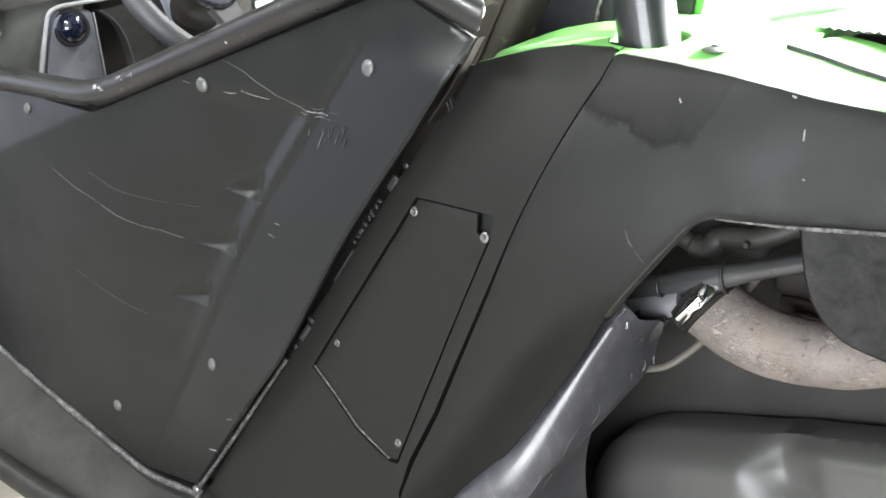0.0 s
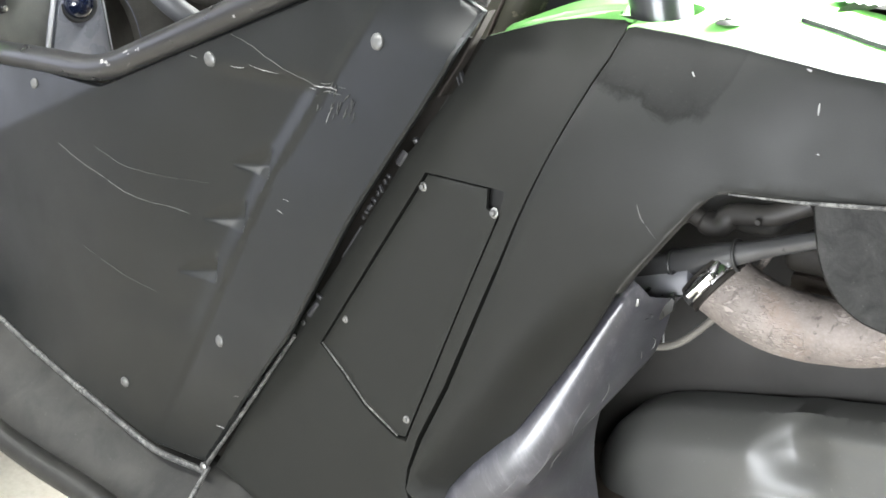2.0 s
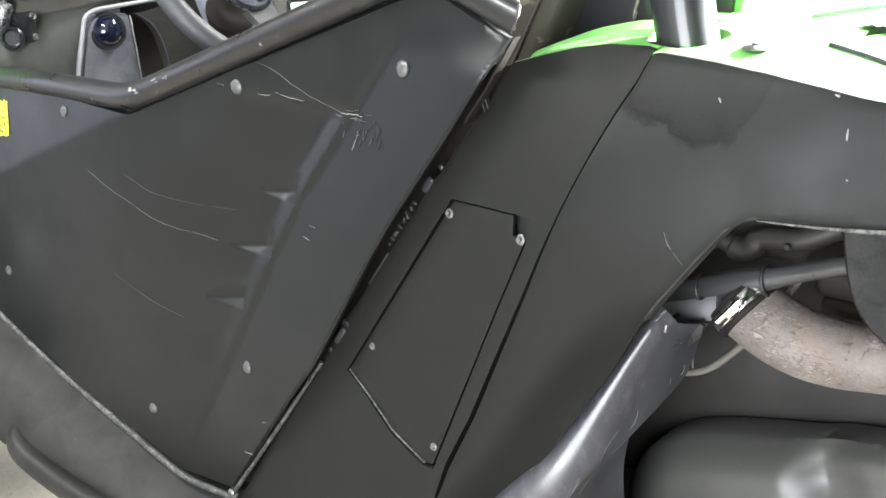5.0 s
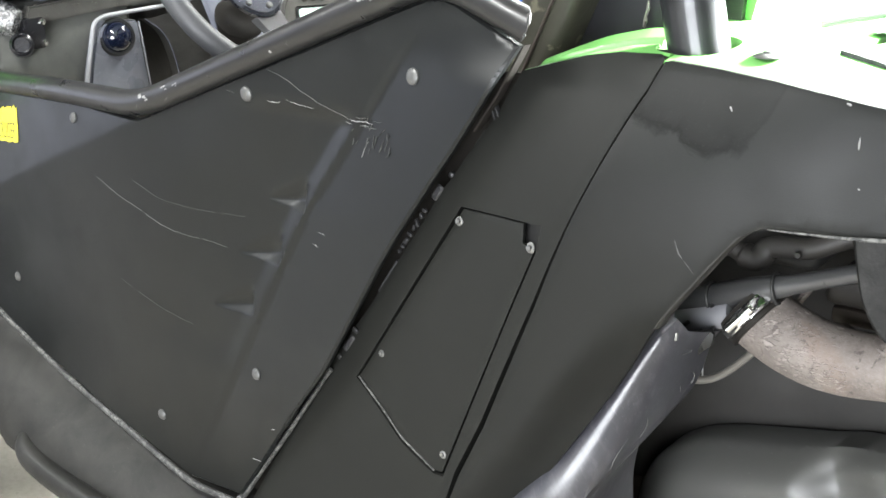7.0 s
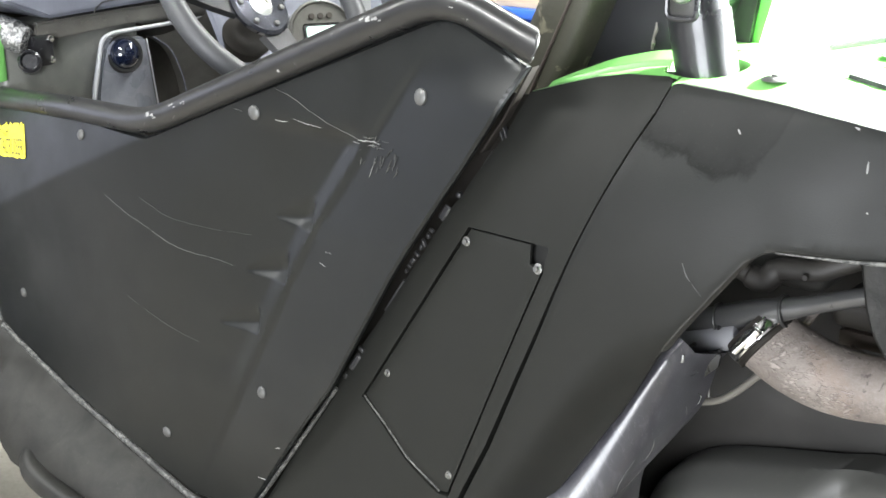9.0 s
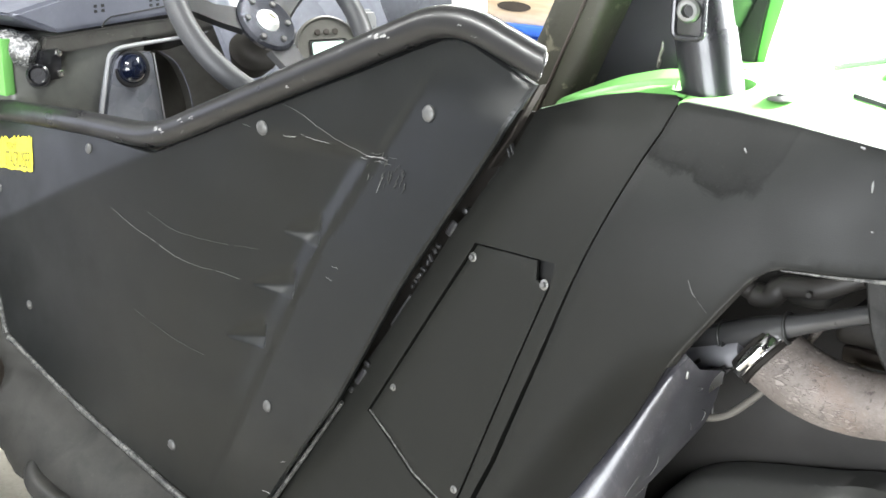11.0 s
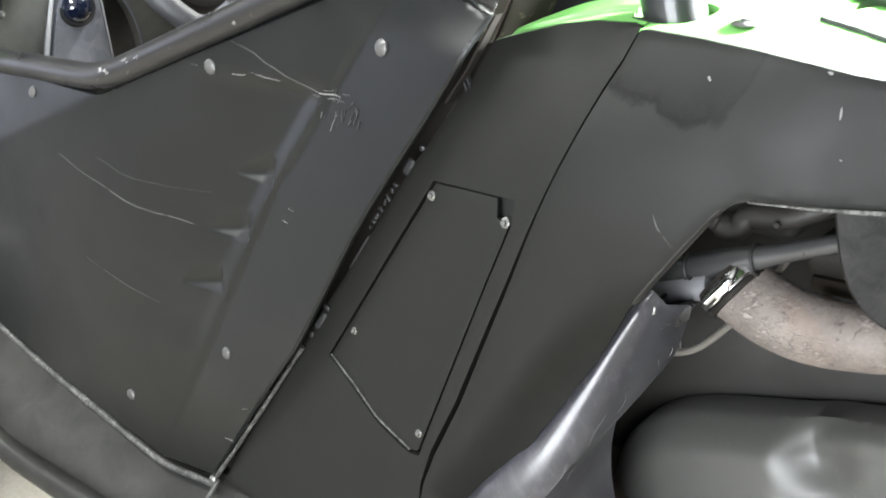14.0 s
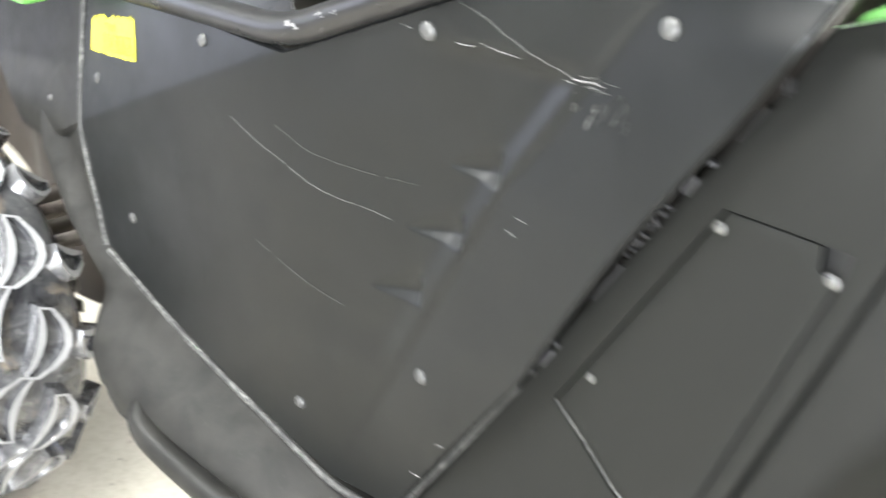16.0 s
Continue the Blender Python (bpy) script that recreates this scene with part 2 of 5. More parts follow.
VENT = plastic("vent_grey_plastic", (0.20, 0.208, 0.240), (0.33, 0.34, 0.38), 0.6, 0.28, dust_scale=24)
DASH = plastic("dash_black_plastic", (0.115, 0.118, 0.108), (0.215, 0.216, 0.195), 0.6, 0.36, dust_scale=14)
MESH = plastic("bed_liner", (0.030, 0.032, 0.032), (0.095, 0.098, 0.098), 0.7, 0.6, grain=240, grain_depth=0.9, dust_scale=30, spec=0.08)
RIBBED = plastic("ribbed_bed_plastic", (0.022, 0.025, 0.024), (0.055, 0.060, 0.058), 0.6, 0.6, spec=0.12)
SCUFF = flat("pale_scuff", (0.24, 0.24, 0.235), 0.7)
THIN = flat("thin_scratch", (0.12, 0.12, 0.117), 0.7)
FAINT = flat("faint_scuff", (0.060, 0.060, 0.058), 0.7)
YELLOW = flat("yellow_sticker_vinyl", (0.80, 0.72, 0.03), 0.4, 0.04)
INK = flat("sticker_print", (0.10, 0.10, 0.03), 0.5)
GRIP = knurled("perforated_grip", (0.046, 0.047, 0.051, 1), 0.50)
BLACK = plastic("gap_black", (0.015, 0.015, 0.0147), (0.027, 0.027, 0.026), 0.5, 0.5)
def crazed_shell():
    """Grey lamp shell, scratched and pitted all over."""
    m = Nodes("scratched_lamp_shell")
    pits = m.ramp(m.noise(170, 6, 0.7, warp=1.0), (0.46, 0.0), (0.58, 0.9))
    m.set(base=m.mix(pits, (0.055, 0.056, 0.058), (0.36, 0.36, 0.36)), rough=m.ramp(pits, (0.0, 0.14), (1.0, 0.5)), coat=0.5)
    m.bump(m.noise(130, 5, 0.7), 0.8, 0.002)
    return m.mat


GLAZE = crazed_shell()
GUARD = plastic("worn_guard_plastic", (0.0070, 0.0070, 0.0066), (0.036, 0.036, 0.034), 0.75, 0.55, spec=0.2, grain=320, grain_depth=0.6, dust_scale=38)
WELL = plastic("dusty_brown_rubber", (0.014, 0.0128, 0.0115), (0.042, 0.037, 0.031), 0.8, 0.6, dust_scale=22)
PALE = plastic("pale_console_plastic", (0.36, 0.365, 0.38), (0.46, 0.465, 0.48), 0.6, 0.35, dust_scale=16)
MATT_BLACK = plastic("matt_black", (0.016, 0.0145, 0.013), (0.034, 0.030, 0.026), 0.6, 0.62, spec=0.10)
SILT = plastic("silt_covered_plastic", (0.0105, 0.0094, 0.0080), (0.019, 0.0168, 0.0142), 0.7, 0.7, dust_scale=18)
CATCH = plastic("latch_grey_plastic", (0.024, 0.024, 0.026), (0.046, 0.045, 0.046), 0.6, 0.42, dust_scale=18)
LATCH = paint("dull_latch_steel", (0.040, 0.040, 0.042), 0.38, (0.16, 0.15, 0.14), 0.5, metal=0.4)
POLISHED = paint("polished_hub_metal", (0.055, 0.058, 0.072), 0.11, (0.3, 0.3, 0.3), 0.2, metal=0.6, coat=0.5)
CASTING = paint("grey_tube_paint", (0.20, 0.20, 0.215), 0.50, (0.26, 0.25, 0.24), 0.3)
# Lug rims: wear, plus the gleam of the edges put in as pale colour.
LUG_RIM = paint("worn_lit_rubber_rim", (0.36, 0.36, 0.365), 0.30, (0.10, 0.10, 0.10), 0.8)
RUBBER, CLOTH, FLOOR, METAL, CARD = rubber(), seat_cloth(), concrete(), scaled_metal(), cardboard()
VINYL = flat("black_seat_vinyl", (0.014, 0.014, 0.016), 0.38, 0.2)
WALLPAINT = flat("off_white_wall", (0.40, 0.405, 0.40), 0.8, 0.06)
WHITE = flat("dial_white", (0.85, 0.85, 0.83), 0.35, 0.03)
BLUE = flat("blue_bin_plastic", (0.03, 0.12, 0.55), 0.4)
HOSE = flat("milky_hose", (0.13, 0.122, 0.108), 0.35)
LENS = Nodes("blue_black_lens").set(base=(0.006, 0.009, 0.022), rough=0.06, coat=1.0).mat
GLASSY = Nodes("cloudy_lens").set(base=(0.22, 0.23, 0.23), rough=0.15, metal=0.0, glass=0.55).mat
SCREEN = Nodes("lit_display").set(base=(0.4, 0.5, 0.45), rough=0.15, glow=(0.75, 1.0, 0.9), power=0.9).mat
DIFFUSER = Nodes("lamp_diffuser").set(base=(0.9, 0.9, 0.9), rough=0.5, glow=(0.93, 0.97, 1.0), power=6.0).mat


# ---- mesh helpers ----
def part(name, bm, material, parent=None, label="", smooth=True):
    me = bpy.data.meshes.new(name)
    bm.normal_update()
    bm.to_mesh(me)
    bm.free()
    me.materials.append(material)
    if smooth:
        me.shade_smooth()
        me.set_sharp_from_angle(angle=radians(38))
    ob = new(name, me)
    ob.parent = parent
    if label:
        ob["label"] = label
    return ob


def empty(name, x=0.0, y=0.0, z=0.0):
    ob = new(name)
    ob.empty_display_size = 0.1
    ob.location = (x, y, z)
    return ob


def curve(points, steps=6, closed=False):
    """Points on a smooth line through the given ones."""
    p = [Vector(v) for v in points]
    n, out = len(p), []
    for i in range(n if closed else n - 1):
        if closed:
            a, b, c, d = p[i - 1], p[i], p[(i + 1) % n], p[(i + 2) % n]
        else:
            b, c = p[i], p[i + 1]
            a = p[i - 1] if i else b * 2 - c
            d = p[i + 2] if i + 2 < n else c * 2 - b
        for k in range(steps):
            t = k / steps
            out.append(0.5 * (2 * b + (c - a) * t + (2 * a - 5 * b + 4 * c - d) * t * t + (3 * b - a - 3 * c + d) * t ** 3))
    if not closed:
        out.append(p[-1])
    return out


def rounded(points, radius, steps=5):
    """A line of points with each inner corner turned into an arc-like bend."""
    p = [Vector(v) for v in points]
    out = [p[0]]
    for a, b, c in zip(p, p[1:], p[2:]):
        r = min(radius, (a - b).length * 0.45, (c - b).length * 0.45)
        s, e = b + (a - b).normalized() * r, b + (c - b).normalized() * r
        out += [s.lerp(b, t).lerp(b.lerp(e, t), t) for t in [k / steps for k in range(steps + 1)]]
    return out + [p[-1]]


def tube(points, r, seg=16, bm=None, closed=False, caps=True):
    """A round bar along points; r is one radius or one for each point."""
    bm = bm or bmesh.new()
    p = [Vector(v) for v in points]
    n = len(p)
    radii = r if isinstance(r, (list, tuple)) else [r] * n
    side, rings = None, []
    for i in range(n):
        d = (p[(i + 1) % n] - p[i - 1]) if closed else (p[min(i + 1, n - 1)] - p[max(i - 1, 0)])
        d.normalize()
        if side is None:
            side = d.cross(Vector((0, 0, 1)) if abs(d.z) < 0.9 else Vector((1, 0, 0)))
        side = (side - d * side.dot(d)).normalized()
        up = d.cross(side)
        rings.append([bm.verts.new(p[i] + (side * math.cos(a) + up * math.sin(a)) * radii[i])
                      for a in [2 * math.pi * k / seg for k in range(seg)]])
    for i in range(n if closed else n - 1):
        a, b = rings[i], rings[(i + 1) % n]
        for k in range(seg):
            bm.faces.new((a[k], a[(k + 1) % seg], b[(k + 1) % seg], b[k]))
    if caps and not closed:
        bm.faces.new(rings[0])
        bm.faces.new(rings[-1][::-1])
    bmesh.ops.recalc_face_normals(bm, faces=bm.faces)
    return bm


def lathe(profile, m=None, seg=24, bm=None):
    """A turned solid: (radius, height) pairs about the local z axis, laid at the pose m."""
    bm = bm or bmesh.new()
    m = m or Matrix.Identity(4)
    rings = []
    for r, h in profile:
        if r < 1e-6:
            rings.append([bm.verts.new(m @ Vector((0, 0, h)))])
        else:
            rings.append([bm.verts.new(m @ Vector((r * math.cos(a), r * math.sin(a), h))) for a in [2 * math.pi * k / seg for k in range(seg)]])
    made = []
    for a, b in zip(rings, rings[1:]):
        for k in range(seg):
            j = (k + 1) % seg
            q = [a[k % len(a)], a[j % len(a)], b[j % len(b)], b[k % len(b)]]
            q = list(dict.fromkeys(q))
            if len(q) > 2:
                made.append(bm.faces.new(q))
    for ring in (rings[0], rings[-1]):
        if len(ring) > 1:
            made.append(bm.faces.new(ring))
    bmesh.ops.recalc_face_normals(bm, faces=made)
    return bm


def block(x0, x1, y0, y1, z0, z1, bevel=0.004, m=None, bm=None, segments=2):
    bm = bm or bmesh.new()
    made = bmesh.ops.create_cube(bm, size=1.0, matrix=Matrix.LocRotScale(((x0 + x1) / 2, (y0 + y1) / 2, (z0 + z1) / 2), None, (x1 - x0, y1 - y0, z1 - z0)))["verts"]
    if bevel:
        edges = {e for v in made for e in v.link_edges}
        out = bmesh.ops.bevel(bm, geom=list(edges), offset=bevel, segments=segments, profile=0.5, affect="EDGES")
        made = list({v for f in out["faces"] for v in f.verts} | {v for v in made if v.is_valid})
    if m:
        bmesh.ops.transform(bm, matrix=m, verts=[v for v in made if v.is_valid])
    return bm


def inside(x, z, poly):
    hit = False
    for (a, b), (c, d) in zip(poly, poly[1:] + poly[:1]):
        if (b > z) != (d > z) and x < a + (c - a) * (z - b) / (d - b):
            hit = not hit
    return hit


def edge_gap(x, z, poly):
    """Distance from a point to the outline."""
    best = 9.0
    for (a, b), (c, d) in zip(poly, poly[1:] + poly[:1]):
        lx, lz = c - a, d - b
        t = min(1, max(0, ((x - a) * lx + (z - b) * lz) / (lx * lx + lz * lz + 1e-12)))
        best = min(best, math.hypot(x - a - t * lx, z - b - t * lz))
    return best


def line_gap(x, z, a, b, c, d):
    """Distance from a point to a straight line between two others."""
    lx, lz = c - a, d - b
    t = min(1, max(0, ((x - a) * lx + (z - b) * lz) / (lx * lx + lz * lz + 1e-12)))
    return math.hypot(x - a - t * lx, z - b - t * lz)


def panel(outline, height, thick, step, roll=0.003, depth=0.003, hole=None, extra=()):
    """A sheet over an (x, z) outline whose outer face lies at y = height(x, z). Its rim is rolled inwards over 'roll' by 'depth'."""
    ring = []
    for (a, b), (c, d) in zip(outline, outline[1:] + outline[:1]):
        n = max(1, int(math.hypot(c - a, d - b) / step))
        ring += [(a + (c - a) * k / n, b + (d - b) * k / n) for k in range(n)]
    pts, edges = [Vector(p) for p in ring], [(i, (i + 1) % len(ring)) for i in range(len(ring))]
    cut = []
    if hole:
        start = len(pts)
        for (a, b), (c, d) in zip(hole, hole[1:] + hole[:1]):
            n = max(1, int(math.hypot(c - a, d - b) / step))
            cut += [(a + (c - a) * k / n, b + (d - b) * k / n) for k in range(n)]
        pts += [Vector(p) for p in cut]
        edges += [(start + i, start + (i + 1) % len(cut)) for i in range(len(cut))]
    xs, zs = [p[0] for p in outline], [p[1] for p in outline]
    for i in range(int((max(xs) - min(xs)) / step) + 1):
        for j in range(int((max(zs) - min(zs)) / step) + 1):
            x, z = min(xs) + (i + 0.5 * (j % 2)) * step, min(zs) + j * step
            if inside(x, z, outline) and edge_gap(x, z, outline) > step * 0.45 and not (hole and (inside(x, z, hole) or edge_gap(x, z, hole) < step * 0.45)):
                pts.append(Vector((x, z)))
    # a closer row along the rim
    if roll:
        for (x, z), (x2, z2) in zip(ring, ring[1:] + ring[:1]):
            d = Vector((x2 - x, z2 - z)).normalized()
            for s in (1, -1):
                q = Vector((x - d.y * roll * s, z + d.x * roll * s))
                if inside(q.x, q.y, outline) and edge_gap(q.x, q.y, outline) > roll * 0.9:
                    pts.append(q)
    pts += [Vector(p) for p in extra if inside(p[0], p[1], outline)]
    verts, _, faces, *_ = delaunay_2d_cdt(pts, edges, [], 0 if not hole else 0, 1e-5)
    bm = bmesh.new()

    def lie(x, z):
        y = height(x, z)
        if roll:
            g = edge_gap(x, z, outline)
            if g < roll:
                y += depth * (1 - g / roll) ** 2
        return y

    made = [bm.verts.new((v.x, lie(v.x, v.y), v.y)) for v in verts]
    for f in faces:
        c = sum((verts[i] for i in f), Vector((0, 0))) / len(f)
        if inside(c.x, c.y, outline) and not (hole and inside(c.x, c.y, hole)):
            bm.faces.new([made[i] for i in f])
    bmesh.ops.delete(bm, geom=[v for v in bm.verts if not v.link_faces], context="VERTS")
    bmesh.ops.recalc_face_normals(bm, faces=bm.faces)
    rim = [e for e in bm.edges if e.is_boundary]
    out = bmesh.ops.extrude_edge_only(bm, edges=rim)["geom"]
    for v in out:
        if isinstance(v, bmesh.types.BMVert):
            v.co.y += thick
    bmesh.ops.recalc_face_normals(bm, faces=bm.faces)
    if sum(f.normal.y * f.calc_area() for f in bm.faces) > 0:
        bmesh.ops.reverse_faces(bm, faces=bm.faces)
    return bm


def ribbon(points, height, width, proud=0.0013):
    """A thin scuff mark that lies on a sheet, tapered at both ends."""
    bm = bmesh.new()
    p = [Vector((x, z)) for x, z in points]
    rows = []
    for i, q in enumerate(p):
        d = (p[min(i + 1, len(p) - 1)] - p[max(i - 1, 0)]).normalized()
        w = width * (0.35 + 0.65 * math.sin(math.pi * (i + 0.4) / (len(p) - 0.2))) * (0.6 + 0.8 * random.random()) / 2
        row = []
        for s in (-1, 0, 1):
            x, z = q.x - d.y * w * s, q.y + d.x * w * s
            row.append(bm.verts.new((x, height(x, z) - proud * (1.0 if s == 0 else 0.4), z)))
        rows.append(row)
    for a, b in zip(rows, rows[1:]):
        if len(rows) > 8 and random.random() < 0.02:
            continue
        for k in (0, 1):
            bm.faces.new((a[k], b[k], b[k + 1], a[k + 1]))
    bmesh.ops.recalc_face_normals(bm, faces=bm.faces)
    if sum(f.normal.y for f in bm.faces) > 0:
        bmesh.ops.reverse_faces(bm, faces=bm.faces)
    return bm


def smooth(a, b, v):
    u = min(1, max(0, (v - a) / (b - a)))
    return u * u * (3 - 2 * u)


def along(v, table):
    """A value read from a table of (place, value), held straight between them."""
    if v <= table[0][0]:
        (a, b), (c, d) = table[0], table[1]
    else:
        for (a, b), (c, d) in zip(table, table[1:]):
            if v <= c:
                break
    return b + (d - b) * (v - a) / (c - a)


def outward(x, y, z, height):
    """The pose of a fastener on a sheet at (x, z): its z axis points out of the sheet."""
    e = 0.004
    n = Vector(((height(x + e, z) - height(x - e, z)) / (2 * e), -1, (height(x, z + e) - height(x, z - e)) / (2 * e))).normalized()
    return Matrix.Translation((x, height(x, z), z)) @ n.to_track_quat("Z", "Y").to_matrix().to_4x4()


# ---- setting ----
def room():
    bm = bmesh.new()
    n = 24
    g = [[bm.verts.new((-5 + 10 * i / n, -3.5 + 8 * j / n, 0)) for j in range(n + 1)] for i in range(n + 1)]
    for i in range(n):
        for j in range(n):
            bm.faces.new((g[i][j], g[i + 1][j], g[i + 1][j + 1], g[i][j + 1]))
    tagged(part("floor", bm, FLOOR, smooth=False), "stained tan concrete workshop floor", "floor", kind="structure")
    a, b, c, d = WINDOW
    for name, box in (("wall_front_left", (-5.1, -5, -3.5, FRONT_WINDOW[0], 0, 2.6)), ("wall_front_right", (-5.1, -5, FRONT_WINDOW[1], 4.5, 0, 2.6)), ("wall_front_sill", (-5.1, -5, FRONT_WINDOW[0], FRONT_WINDOW[1], 0, FRONT_WINDOW[2])), ("wall_front_head", (-5.1, -5, FRONT_WINDOW[0], FRONT_WINDOW[1], FRONT_WINDOW[3], 2.6)),
                      ("wall_rear", (5, 5.1, -3.5, 4.5, 0, 2.6)), ("wall_far", (-5.1, 5.1, 4.5, 4.6, 0, 2.6)),
                      ("wall_near_left", (-5.1, a, -3.6, -3.5, 0, 2.6)), ("wall_near_right", (b, 5.1, -3.6, -3.5, 0, 2.6)),
                      ("wall_near_sill", (a, b, -3.6, -3.5, 0, c)), ("wall_near_head", (a, b, -3.6, -3.5, d, 2.6))):
        tagged(part(name, block(*box, bevel=0), WALLPAINT, smooth=False), "plain off-white painted workshop wall", "wall", kind="structure")
    tagged(part("ceiling", block(-5.1, 5.1, -3.6, 4.6, 2.602, 2.7, bevel=0), WALLPAINT, smooth=False), "plain white workshop ceiling", "ceiling", kind="structure")
    for place, lx, ly, _ in LIGHTS:
        x, y, z = place
        lamp_thing = tagged(empty("ceiling_light", x, y, z), "white ceiling tube light hanging under the ceiling", "ceiling light", "workshop ceiling lights")
        body = block(-lx / 2, lx / 2, -ly / 2, ly / 2, -0.03, 0.03, 0.008)
        part("housing", body, WHITE, lamp_thing)
        part("diffuser", block(-lx / 2 + 0.02, lx / 2 - 0.02, -ly / 2 + 0.02, ly / 2 - 0.02, -0.05, -0.032, 0.006), DIFFUSER, lamp_thing, "glowing milky diffuser")
        for s in (-1, 1):
            part("hanger", tube([(s * lx * 0.35, 0, 0.03), (s * lx * 0.35, 0, 2.6 - z)], 0.006, 8), STEEL, lamp_thing)



room()


# Lamp out of view, added for the strong light on the rear deck.
def added_work_light():
    stand = tagged(empty("added_work_light", WORK.x, WORK.y, 0), "unseen work light on a tripod stand, added beyond the vehicle", "work light")
    aim = look((0, 0, WORK.z), Vector((0.66, 0.30, 1.03)) - Vector((WORK.x, WORK.y, 0)))
    part("lamp_head", block(-0.2, 0.2, -0.14, 0.14, 0.012, 0.08, 0.012, aim), TUBE, stand, "black lamp head")
    part("lamp_lens", block(-0.19, 0.19, -0.13, 0.13, 0.004, 0.010, 0.002, aim), DIFFUSER, stand, "glowing lens")
    part("pole", tube([(0, 0.06, 0.25), (0, 0.06, WORK.z)], 0.014, 12), STEEL, stand)
    for a in (90, 210, 330):
        c, d = math.cos(radians(a)), math.sin(radians(a))
        part("leg", tube([(0, 0.06, 0.55), (0.42 * c, 0.06 + 0.42 * d, 0.012)], 0.010, 10), STEEL, stand)


added_work_light()

# ---- the vehicle's outer surfaces: y of each sheet over (x, z) ----
DOOR_REAR = [(0.386, -0.225), (0.64, -0.047), (0.79, 0.046), (0.892, 0.115), (0.976, 0.173), (1.042, 0.212), (1.2, 0.30)]
SEAM = [(0.50, 0.142), (0.531, 0.154), (0.608, 0.186), (0.696, 0.222), (0.802, 0.266), (0.854, 0.288), (0.904, 0.312), (0.949, 0.332), (0.987, 0.351), (1.015, 0.357), (1.04, 0.359)]
RIDGE = [(0.56, -0.235), (0.611, -0.205), (0.692, -0.159), (0.767, -0.116), (0.824, -0.081), (0.878, -0.039), (0.936, 0.004)]
LOUVRES = [((-0.150, 0.813), (-0.083, 0.819)), ((-0.206, 0.734), (-0.128, 0.745)), ((-0.255, 0.654), (-0.182, 0.667))]


def door_y(x, z):
    y = 0.03 * max(0.0, (-0.4 - x) / 0.4) ** 2
    d = ((x + 0.362) * -0.155 + (z - 0.894) * 0.367) / 0.3984
    y += 0.225 * max(0.0, d)
    return y


def door_relief(x, z):
    """The door's face: a shallow scoop that ends at a slanted wall, with three louvre notches in front of it."""
    y = door_y(x, z)
    side = (x - along(z, RIDGE)) * 0.84
    fade = (0.50 + 0.50 * smooth(0.66, 0.80, z)) * smooth(0.56, 0.62, z) * (1 - smooth(0.925, 0.95, z))
    if side < 0:
        y += 0.0092 * fade * smooth(-0.20, -0.026, side) * smooth(-0.004, 0.027, -side)
    if side > 0:
        y += (0.004 * smooth(0.0, 0.008, side) - 0.22 * side) * (1 - smooth(0.99, 1.06, z)) * smooth(0.36, 0.60, z)
    for (ax, az), (bx, bz) in LOUVRES:
        u = (x - ax) / (bx - ax)
        if 0 < u < 1.0:
            top = az + (bz - az) * u + 0.007
            drop = (top - z) / (0.012 * u ** 0.7 + 0.0008)
            end = 1 - smooth(0.92, 1.0, u)
            if 0 <= drop <= 1:
                y += 0.0094 * u ** 0.7 * (1 - drop) * end
            elif -3.4 < drop < 0:
                y += 0.0094 * u ** 0.7 * smooth(-3.4, 0.0, drop) ** 1.7 * end
    y += 0.0016 * math.sin(x * 9 + 1.0) * math.sin(z * 11 + 0.4)
    return y


def side_y(x, z):
    y = 0.008 - 0.047 * smooth(-0.02, 0.27, x - along(z, DOOR_REAR)) * (1 - 0.35 * smooth(0.86, 1.0, z))
    if z > 0.9:
        y += 0.050 * ((z - 0.9) / 0.14) ** 2.4
    return y


def fender_y(x, z):
    d = x - along(z, SEAM)
    y = -0.039 + 0.0158 * smooth(0.86, 1.0, z) + (0.70 * min(max(d, 0.0), 0.28) ** 2 + 0.32 * max(0.0, d - 0.28))
    if z > 0.9:
        y += 0.050 * ((z - 0.9) / 0.14) ** 2.4 * (1 - 0.4 * smooth(0, 0.2, d))
    if z < 0.84 and d > 0:
        near = min(line_gap(x, z, *p, *q) for p, q in zip(ARCH[5:], ARCH[6:]))
        y += 0.034 * (1 - smooth(0.0, 0.060, near)) ** 1.4 * (1 - smooth(0.70, 0.83, z))
    return y


DOOR_BOTTOM = [(-0.90, 0.60), (-0.815, 0.517), (-0.596, 0.463), (-0.331, 0.384), (-0.225, 0.386), (0.0, 0.384), (0.2, 0.40)]


def rocker_y(x, z):
    below = along(x, DOOR_BOTTOM) - z
    y = 0.016 - 0.085 * smooth(0.0, 0.12, below) + 0.03 * max(0.0, (-0.5 - x) / 0.35) ** 2
    return y


def front_y(x, z):
    return 0.050 + 0.25 * max(0.0, z - 0.66) + 0.10 * max(0.0, -0.9 - x)


vehicle = tagged(empty("side_by_side_vehicle"), "black and green side-by-side off-road vehicle with dusty scratched panels", "off-road vehicle")

# ---- door ----
DOOR_OUTLINE = [(-0.874, 0.862), (-0.862, 0.676), (-0.815, 0.517), (-0.596, 0.463), (-0.331, 0.386), (-0.229, 0.392),
                (-0.044, 0.632), (0.0515, 0.790), (0.0795, 0.831), (0.1225, 0.891), (0.1535, 0.933), (0.188, 0.984), (0.218, 1.040), (0.198, 1.047),
                (0.140, 1.074), (0.122, 1.0785), (0.105, 1.077), (0.060, 1.060), (-0.021, 1.0275), (-0.205, 0.9555), (-0.378, 0.886), (-0.576, 0.888)]
